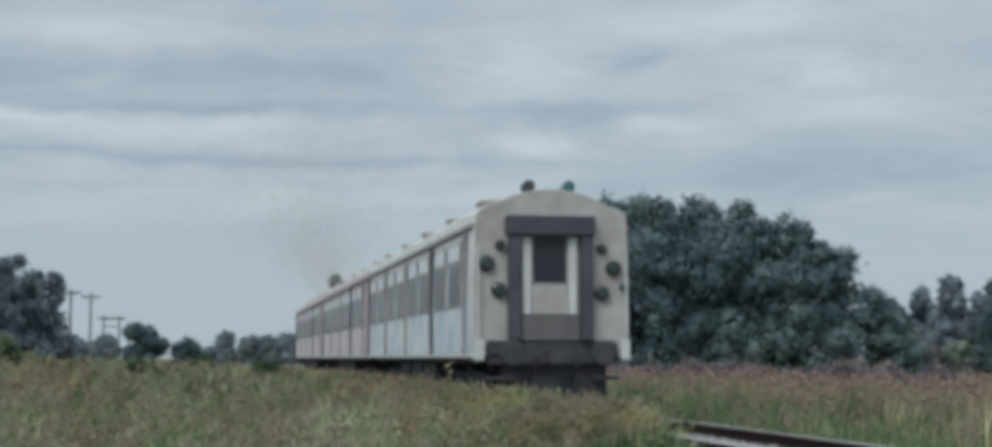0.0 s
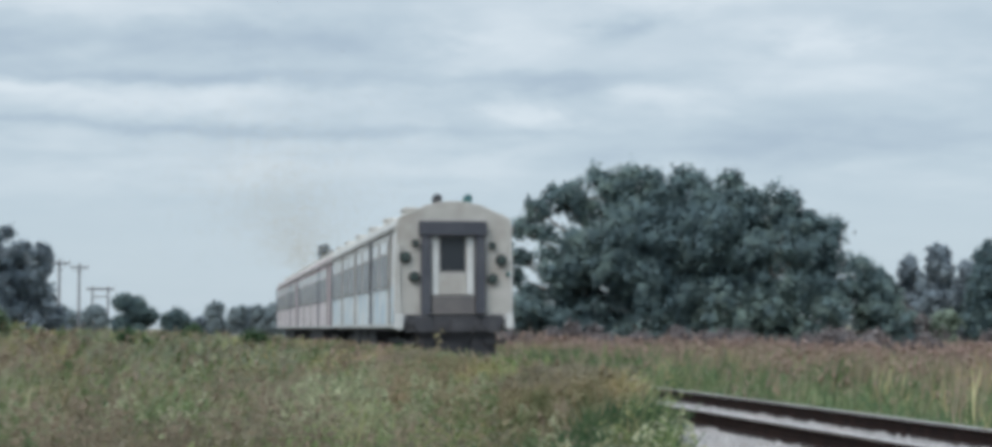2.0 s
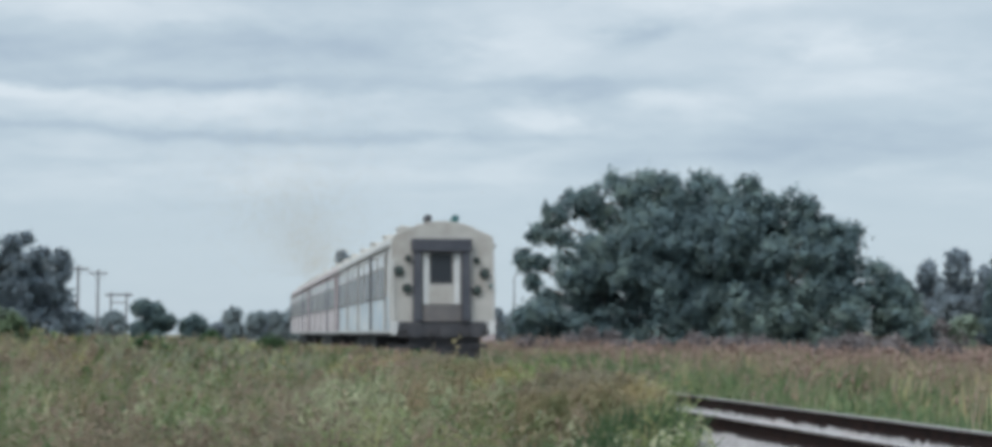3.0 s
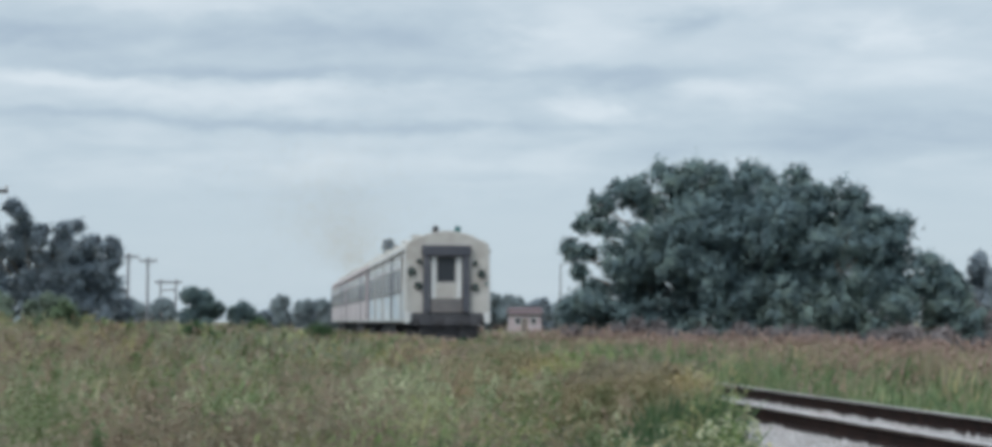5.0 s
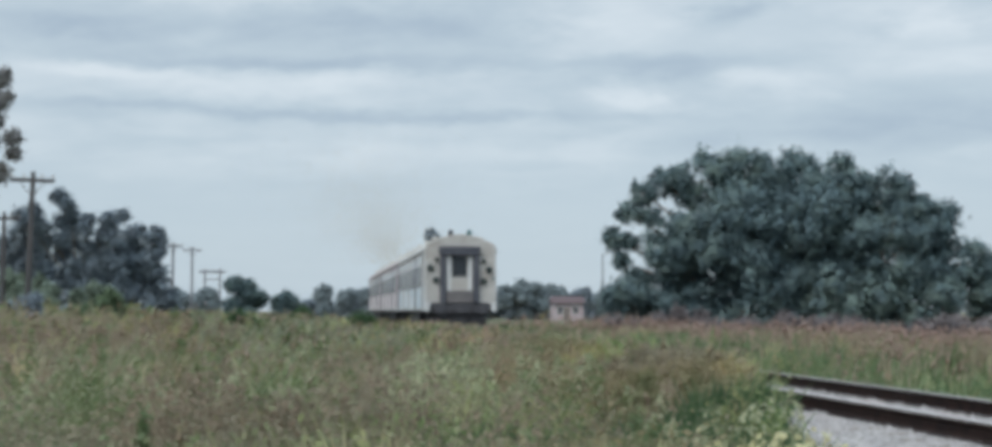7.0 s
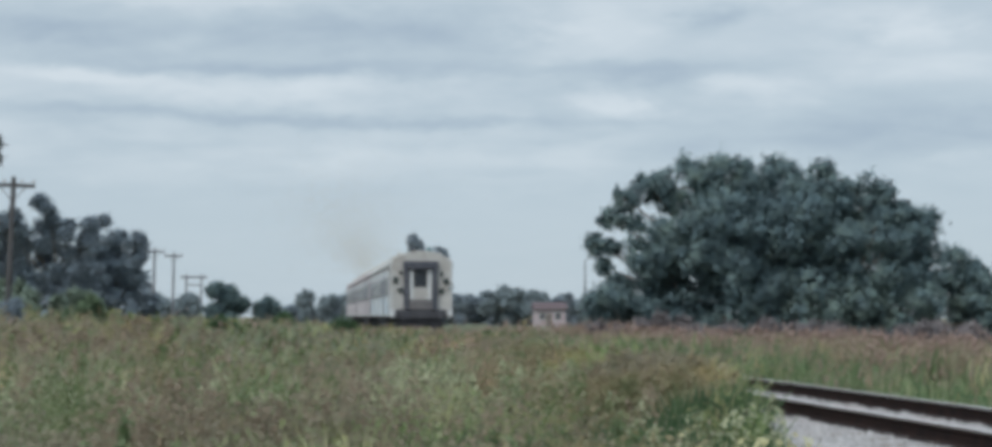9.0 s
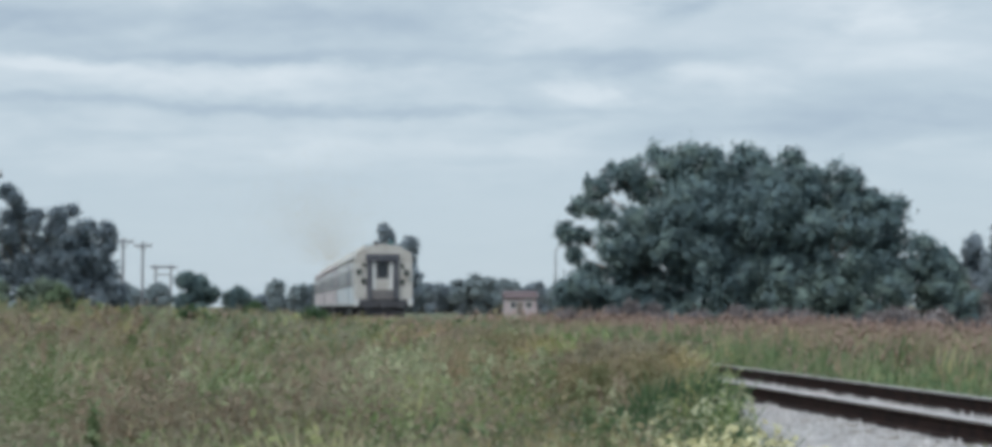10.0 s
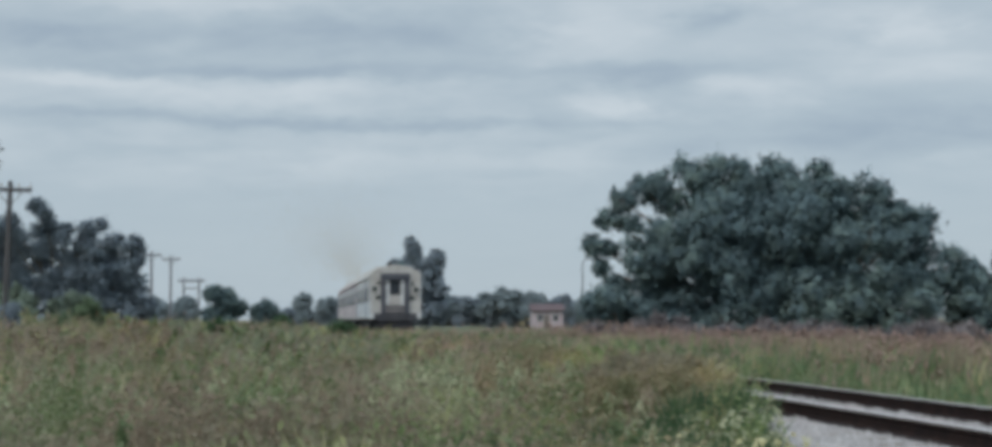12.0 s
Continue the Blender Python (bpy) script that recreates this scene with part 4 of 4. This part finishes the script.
def house(az, d, w, h, roof_h, depth):
    x, y = polar(az, d)
    root = empty("house", pose(x, y, -.1, 0, 0, -az + 6))
    t = .2
    part("wall", boxed(-w / 2, w / 2, 0, t, 0, h), M["plaster"], root)
    part("wall", boxed(-w / 2, w / 2, depth - t, depth, 0, h), M["plaster"], root)
    part("wall", boxed(-w / 2, -w / 2 + t, t, depth - t, 0, h), M["plaster"], root)
    part("wall", boxed(w / 2 - t, w / 2, t, depth - t, 0, h), M["plaster"], root)
    r = loft(bmesh.new(), [[(-w / 2 - .3, yy, zz) for yy, zz in ((-.4, h + .004), (depth / 2, h + roof_h), (depth + .4, h + .004))],
                           [(w / 2 + .3, yy, zz) for yy, zz in ((-.4, h + .004), (depth / 2, h + roof_h), (depth + .4, h + .004))]])
    part("roof", r, M["tile"], root, "red tiled roof")
    for u in (-.28, .24):
        win = part("window", boxed(u * w - .45, u * w + .45, -.03, .0, 1.2, 2.3, bevel=.01), M["white"], root)
        part("pane", boxed(u * w - .38, u * w + .38, -.036, -.031, 1.27, 2.23), M["glass"], win)
    part("door", boxed(-.06 * w - .4, -.06 * w + .4, -.03, 0, .1, 2.1, bevel=.01), M["sleeper"], root)
    tagged(root, "small pinkish plastered house with a red roof", "house")


house(-.95, 205, 4.4, 2.8, 1.0, 5.0)


def shed(az, d):
    x, y = polar(az, d)
    root = empty("shed", pose(x, y, 0, 0, 0, -az - 20))
    part("wall", boxed(-1.0, 1.0, 0, 1.8, 0, 2.3, bevel=.02), M["shed"], root)
    part("roof", loft(bmesh.new(), [[(xx, yy, zz) for xx, zz in ((-1.15, 2.304), (0, 2.75), (1.15, 2.304))] for yy in (-.15, 1.95)]), M["shed"], root)
    tagged(root, "small pale sheet-metal shed below the trees", "shed")


shed(19.5, 130)

# tufts in front of the rails, yellow blossom at the stone bed's foot
for k, (x, y, r, h) in enumerate(((.95, 11.8, .7, .85), (.25, 11.2, .8, .75), (1.25, 13.2, .6, .9), (-.6, 10.4, .9, .7), (.55, 10.5, .6, .7), (1.0, 9.5, .5, .70), (.62, 9.3, .45, .60), (1.3, 9.8, .4, .72))):
    tuft("grass_tuft", x, y, r, h, 900, G["lush"], "lush green tuft of long arching grass", 140 + k)
for k, (x, y, r, h) in enumerate(((1.0, 8.6, .5, .67), (1.4, 8.9, .38, .55), (.68, 8.35, .42, .58), (.42, 8.2, .38, .52))):
    tuft("wildflowers", x, y, r, h, 420, G["verge"], "pale yellow flowering weeds beside the stone bed", 160 + k, G["yellow"])


for k, (x, y, r, h) in enumerate(((1.95, 9.0, .3, .30), (2.35, 9.2, .35, .24), (2.9, 9.6, .3, .24), (3.3, 9.9, .3, .22))):
    tuft("grass_tuft", x, y, r, h, 60, G["sage"], "sparse low weeds growing through the stones", 180 + k)


def weed(seed):
    """A leafy upright plume, pale green."""
    rng = np.random.default_rng(seed)
    root = empty("weed_plant")
    b = bmesh.new()
    pts, out = [], []
    for k in range(5):
        e = Vector((rng.normal(0, .06), rng.normal(0, .06), rng.uniform(.5, .8)))
        tube(b, (rng.normal(0, .02), rng.normal(0, .02), -.05), e, .008, .004, 5)
        for t in np.linspace(.45, 1, 40):
            pts.append(tuple(e * t))
    part("stem", b, G["verge"], root)
    V, F = leaf_quads(rng, np.array(pts), .020, 4, .018)
    raw_mesh("foliage", V, F, G["plume"], "", "", root)
    return tagged(root, "upright leafy pale green weed in the meadow", "weed", "weeds in the meadow")


weeds = [weed(300 + k) for k in range(3)]
rng = np.random.default_rng(31)
spots = []
while len(spots) < 16:
    y = 8 + 24 * rng.random() ** 1.3
    x = rng.uniform(-.42, .12) * y
    if along(x, y)[1] < -2.4:
        spots.append((x, y))
for k, (x, y) in enumerate(spots):
    m = pose(x, y, float(ground_z(x, y)), rng.normal(0, 5), rng.normal(0, 5), rng.uniform(0, 360))
    if k < 3:
        weeds[k].matrix_basis = m
    else:
        copy_thing(weeds[k % 3], m)


# ---- the train ----
BODY_L, MID_L, LEAD_L = 17.7, 17.7, 19.6


def body_ring(y, inset=0.0, w=1.55, eave=3.66, crown=4.20, sole=1.02):
    """Cross-section of a coach: upright sides, rounded eaves, shallow arched roof."""
    half = [(w - .03, sole), (w, 1.5), (w, 2.4), (w - .02, 3.1), (w - .03, eave - .08), (w - .05, eave + .03), (w - .11, eave + .11), (w - .22, eave + .175),
            (w * .68, eave + .28), (w * .48, crown - .11), (w * .26, crown - .03), (w * .09, crown)]
    pts = [(-x, z) for x, z in half] + half[::-1]
    return [(x * (1 - inset), y, z) for x, z in pts]


def wheelset(parent, y):
    ax = part("wheelset", tube(bmesh.new(), (-.85, y, .46), (.85, y, .46), .08, .08, 10), M["under"], parent)
    for s in (-1, 1):
        b = tube(bmesh.new(), (s * .69, y, .46), (s * .82, y, .46), .46, .46, 24)
        tube(b, (s * .67, y, .46), (s * .70, y, .46), .49, .49, 24)
        part("wheel", b, M["under"], ax)


def bogie(parent, y):
    b = bmesh.new()
    for s in (-1, 1):
        box(b, s * 1.0 - .07, s * 1.0 + .07, y - 1.7, y + 1.7, .42, .68, .02)
        for w in (-1.2, 1.2):
            box(b, s * 1.0 - .12, s * 1.0 + .12, y + w - .2, y + w + .2, .34, .60, .02)
        tube(b, (s * .95, y, .5), (s * .95, y, .85), .14, .14, 10)
    box(b, -1.05, 1.05, y - .2, y + .2, .55, .9, .03)
    g = part("bogie", b, M["under"], parent)
    for w in (-1.2, 1.2):
        ax = wheelset(g, y + w)


def round_lamp(parent, x, z, r, lens="lens", y=0.0):
    b = tube(bmesh.new(), (x, y + .02, z), (x, y - .08, z), r * 1.15, r * 1.05, 18)
    hous = part("lamp", b, M["rubber"], parent, "round dark lamp")
    k = tube(bmesh.new(), (x, y - .082, z), (x, y - .094, z), r * .9, r * .75, 18)
    part("lens", k, M[lens], hous)


def coach(name, length, side, lower, label, rear, vents, stack=False):
    root = empty(name)
    L0 = 0.0
    body = part("body", loft(bmesh.new(), [body_ring(y, i) for y, i in ((L0, .012), (L0 + .06, 0), (length * .5, 0), (length - .06, 0), (length, .012))]), side, root)
    # painted lower panel, proud of the side by the sheet's thickness
    for s in (-1, 1):
        x0, x1 = sorted((s * 1.548, s * 1.556))
        part("side_panel", boxed(x0, x1, .22, length - .22, 1.06, 2.02), lower, root, "faded painted lower side panel")
        x0, x1 = sorted((s * 1.50, s * 1.585))
        part("cornice", boxed(x0, x1, .05, length - .05, 3.44, 3.54, bevel=.015), M["panel"], root)
        part("sill_rail", boxed(x0, x1, .05, length - .05, .97, 1.05, bevel=.015), M["white"], root)
        # windows in pairs between full-height posts, each a dark sash below a pale fanlight
        nb = max(3, round(length / 4.4))
        bay = (length - 1.3) / nb
        for k in range(nb + 1):
            y = .75 + bay * k
            x0, x1 = sorted((s * 1.545, s * 1.600))
            part("door_post", boxed(x0, x1, y - .13, y + .13, 1.05, 3.40, bevel=.015), M["slate"] if k in (1, nb) else M["panel"], root)
            if k < nb:
                for c in (.28, .72):
                    yc = y + bay * c
                    x0, x1 = sorted((s * 1.540, s * 1.580))
                    hw, z0, zm, z1 = .70, 1.98, 2.86, 3.28
                    w = part("window", boxed(x0, x1, yc - hw, yc + hw, z0, z1, bevel=.008), M["panel"], root, "coach window in a grey frame")
                    x0, x1 = sorted((s * 1.560, s * 1.584))
                    part("pane", boxed(x0, x1, yc - hw + .06, yc - .03, z0 + .06, zm), M["glass"], w)
                    part("pane", boxed(x0, x1, yc + .03, yc + hw - .06, z0 + .06, zm), M["glass"], w)
                    part("fanlight", boxed(x0, x1, yc - hw + .06, yc + hw - .06, zm + .06, z1 - .05), M["pale_pane"], w, "pale upper pane")
            # narrow sheets of the lower side stand a little proud, some repainted pale
            if k < nb:
                for c in (.16, .5, .84):
                    yc = y + bay * c
                    x0, x1 = sorted((s * 1.556, s * 1.566))
                    part("cover_strip", boxed(x0, x1, yc - .16, yc + .16, 1.07, 1.94, bevel=.003), M["white"], root, "pale repainted strip of the lower side")
    # roof skin, a sheet's thickness over the body
    prof = [(x, z) for x, _, z in body_ring(0) if z > 3.66]
    skin = [(x * 1.008, z + .012) for x, z in prof] + [(x * .99, z - .02) for x, z in reversed(prof)]
    part("roof", loft(bmesh.new(), [[(x, y, z) for x, z in skin] for y in (.03, length - .03)]), M["roof"], root, "pale weathered roof sheeting")
    for k in range(vents):
        y = 1.6 + (length - 2.8) * k / max(1, vents - 1)
        for s in (-.95, .95):
            b = boxed(s - .13, s + .13, y - .42, y + .42, 3.90, 4.07, bevel=.03)
            box(b, s - .19, s + .19, y - .50, y + .50, 4.06, 4.14, .035)
            part("roof_vent", b, M["roof"], root, "long low grey roof ventilator")
    b = bmesh.new()
    box(b, -1.35, 1.35, .5, length - .5, .86, 1.02)
    for y in (length * .38, length * .5, length * .62):
        box(b, -1.3, -.5, y - .9, y + .9, .42, .9, .03)
        box(b, .5, 1.3, y - .9, y + .9, .42, .9, .03)
    part("underframe", b, M["under"], root, "grimy underframe with equipment boxes")
    bogie(root, 3.0)
    bogie(root, length - 3.0)
    end_face(root, rear)
    if stack:
        for s in (-.3, .3):
            part("exhaust_stack", tube(bmesh.new(), (s, length - 4, 4.1), (s, length - 4, 4.30), .16, .14, 12), M["under"], root)
    return tagged(root, label, "rail coach", "vehicles of the train")


def end_face(root, rear):
    """The vehicle's rear end: gangway portal with its door, lamps, steps, buffers and coupling."""
    y0 = -.02
    part("end_sheet", loft(bmesh.new(), [[(x * .985, y0 + .004, z if z > 1.2 else 1.30) for x, _, z in body_ring(0)], [(x * .985, y0 + .03, z if z > 1.2 else 1.30) for x, _, z in body_ring(0)]]), M["cream"], root, "cream painted end wall")
    # portal: lintel and two posts, dark
    part("gangway_lintel", boxed(-.93 , .83, y0 - .20, y0, 3.30, 3.68, bevel=.03), M["slate"], root, "slate grey gangway hood")
    for s in (-1, 1):
        a, b = sorted((-.05 + s * .59, -.05 + s * .83))
        part("gangway_post", boxed(a, b, y0 - .16, y0, 1.30, 3.30, bevel=.02), M["slate"], root, "slate grey gangway post")
        a, b = sorted((-.05 + s * .37, -.05 + s * .54))
        part("door_jamb", boxed(a, b, y0 - .05, y0, 1.80, 3.28, bevel=.01), M["white"], root)
    door = part("end_door", boxed(-.41, .31, y0 - .03, y0, 1.80, 2.36, bevel=.008), M["cream"], root, "pale lower half of the end door")
    part("door_window", boxed(-.37, .27, y0 - .022, y0 - .002, 2.40, 3.28), M["door_glass"], door)
    part("door_frame", boxed(-.41, .31, y0 - .035, y0, 2.36, 2.40), M["panel"], door)
    part("kick_panel", boxed(-.63, .53, y0 - .07, y0, 1.30, 1.79, bevel=.01), M["kick"], root, "sooty grey kick panel below the door")
    if not rear:
        k = bmesh.new()
        for i in range(6):
            box(k, -.80, .80, -.64 + i * .1, -.58 + i * .1, 1.25, 3.5, .02)
            box(k, -.74, .74, -.60 + i * .1, -.52 + i * .1, 1.30, 3.44)
        part("gangway_bellows", k, M["rubber"], root, "black folded gangway bellows")
        part("coupler", boxed(-.12, .12, -.66, .1, .9, 1.1, bevel=.03), M["under"], root)
        return
    for x, z, r in ((-1.02, 3.12, .085), (-1.28, 2.76, .14), (-1.05, 2.26, .13), (.99, 3.06, .085), (1.22, 2.69, .14), (.99, 2.21, .13)):
        round_lamp(root, x, z, r, y=y0)
    round_lamp(root, 1.40, 2.33, .055, "teal", y0)
    for x, m in ((-.42, "under"), (.38, "teal")):
        b = boxed(x - .09, x + .09, .12, .40, 4.08, 4.22, bevel=.02)
        stand = part("roof_lamp", b, M["under"], root, "small roof lamp")
        part("lens", tube(bmesh.new(), (x, .40, 4.28), (x, .08, 4.28), .105, .12, 16), M[m], stand)
    for s in (-1, 1):
        a, b = sorted((s * 1.34, s * 1.52))
        part("corner_post", boxed(a, b, y0 - .12, .25, .92, 1.33, bevel=.02), M["white"], root)
        k = bmesh.new()
        x = s * 1.46
        tube(k, (x, y0 - .08, 1.35), (x, y0 - .08, 3.1), .018, .018, 8)
        for z in (1.37, 2.2, 3.08):
            tube(k, (x, y0, z), (x, y0 - .08, z), .014, .014, 6)
        part("handrail", k, M["white"], root, "white vertical handrail")
        a, b = sorted((s * .78, s * 1.28))
        part("step", boxed(a, b, -.10, .25, 1.02, 1.26, bevel=.02), M["under"], root)
        part("step", boxed(a, b, -.16, .2, .55, .62, bevel=.01), M["under"], root)
        k = tube(bmesh.new(), (s * .88, 0, 1.06), (s * .88, -.48, 1.06), .10, .10, 14)
        tube(k, (s * .88, -.48, 1.06), (s * .88, -.54, 1.06), .24, .22, 20)
        part("buffer", k, M["under"], root, "round steel buffer")
        k = bmesh.new()
        for i in range(7):
            a0, a1 = math.pi * i / 7, math.pi * (i + 1) / 7
            q = lambda a: (s * .42 + .07 * math.cos(a), -.1 - .12 * math.sin(a), 1.0 - .5 * a / math.pi)
            tube(k, q(a0), q(a1), .03, .03, 6)
        part("brake_hose", k, M["rubber"], root)
    part("buffer_beam", boxed(-1.27, 1.22, -.06, .3, .84, 1.29, bevel=.02), M["under"], root)
    k = bmesh.new()
    box(k, -.14, .14, -.45, .1, .88, 1.12, .03)
    box(k, -.20, .20, -.62, -.40, .82, 1.18, .05)
    part("coupler", k, M["under"], root)
    k = boxed(-1.0, 1.1, .1, .18, .22, .84, bevel=.02)
    part("end_guard", k, M["under"], root)


rear_coach = coach("passenger_coach", BODY_L, M["white"], M["blue"], "cream and faded blue rear coach with a dark gangway", True, 5)
middle_coach = coach("passenger_coach", MID_L, M["pink"], M["rose"], "faded pink and white coach in mid-train", False, 5)
lead_coach = coach("railcar", LEAD_L, M["pink"], M["rose"], "faded pink and white railcar heading the train", False, 6, True)


def make_smoke():
    """Thin brown exhaust: flecks of soot strewn ever wider behind the stacks."""
    rng = np.random.default_rng(77)
    n = 26000
    t = .05 + .95 * rng.random(n) ** .8
    c = np.stack([rng.normal(0, 1, n) * (.4 + 3.2 * t) - 3.0 * t, -t * 16 + rng.normal(0, 1, n) * (.8 + 3.0 * t), 4.4 + 5.2 * t ** .8 + rng.normal(0, 1, n) * (.25 + 2.0 * t)], 1)
    c[:, 2] = np.maximum(c[:, 2], 4.35 + .3 * rng.random(n))
    V, F = leaf_quads(rng, c, .021, 1, 0)
    ob = raw_mesh("exhaust_smoke", V, F, M["soot"], "thin brown exhaust haze trailing over the roof", "smoke")
    return ob


smoke = make_smoke()


def make_bird():
    root = empty("bird")
    b = bmesh.new()
    rings = []
    for y, r in ((-.10, .004), (-.07, .018), (-.02, .026), (.03, .024), (.06, .016), (.085, .004)):
        rings.append([(r * math.cos(a), y, r * .9 * math.sin(a)) for a in (i * math.tau / 10 for i in range(10))])
    part("body", loft(b, rings), M["feather"], root, smooth=True)
    for s in (-1, 1):
        w = loft(bmesh.new(), [[(s * x, y0, z + .003), (s * x, (y0 + y1) / 2, z + .008), (s * x, y1, z + .003), (s * x, (y0 + y1) / 2, z - .003)] for x, y0, y1, z in ((.015, -.035, .04, .005), (.08, -.025, .05, .018), (.15, -.05, .005, .012), (.19, -.085, -.065, .0))])
        part("wing", w, M["feather"], root)
        t = loft(bmesh.new(), [[(s * x, y, .003), (s * (x + .012), y, .0), (s * x, y, -.003)] for x, y in ((.002, -.08), (.012, -.13), (.022, -.17))])
        part("tail_feather", t, M["feather"], root)
    return tagged(root, "small dark swallow-like bird in flight", "bird")


bird = make_bird()


# ---- what moves ----
START, SPEED = 27.5, 4.55      # metres along the line at 0 s, metres per second


def motions():
    for ob, ahead in ((rear_coach, 0.0), (middle_coach, BODY_L + .7), (lead_coach, BODY_L + MID_L + 1.4), (smoke, BODY_L + MID_L + 1.4 + LEAD_L - 4)):
        walk(ob, [(t, track_pose(START + ahead + SPEED * t + 0.027 * t * t)) for t in (0.0, 2.0, 4.0, 6.0, 8.0, 10.0, 12.0)])
    # the bird crosses in front, left to right, in level flight
    a, v = Vector((-1.221, 14.649, 3.272)), Vector((15.335, 1.248, -0.176))
    heading = math.degrees(math.atan2(-v.x, v.y))
    walk(bird, [(t, Matrix.Translation(a + v * (t - 10.5)) @ pose(0, 0, 0, 0, 5 if i % 2 else -4, heading)) for i, t in enumerate((0.0, 9.5, 10.0, 10.4, 10.5, 10.6, 11.0, 12.0))])


motions()
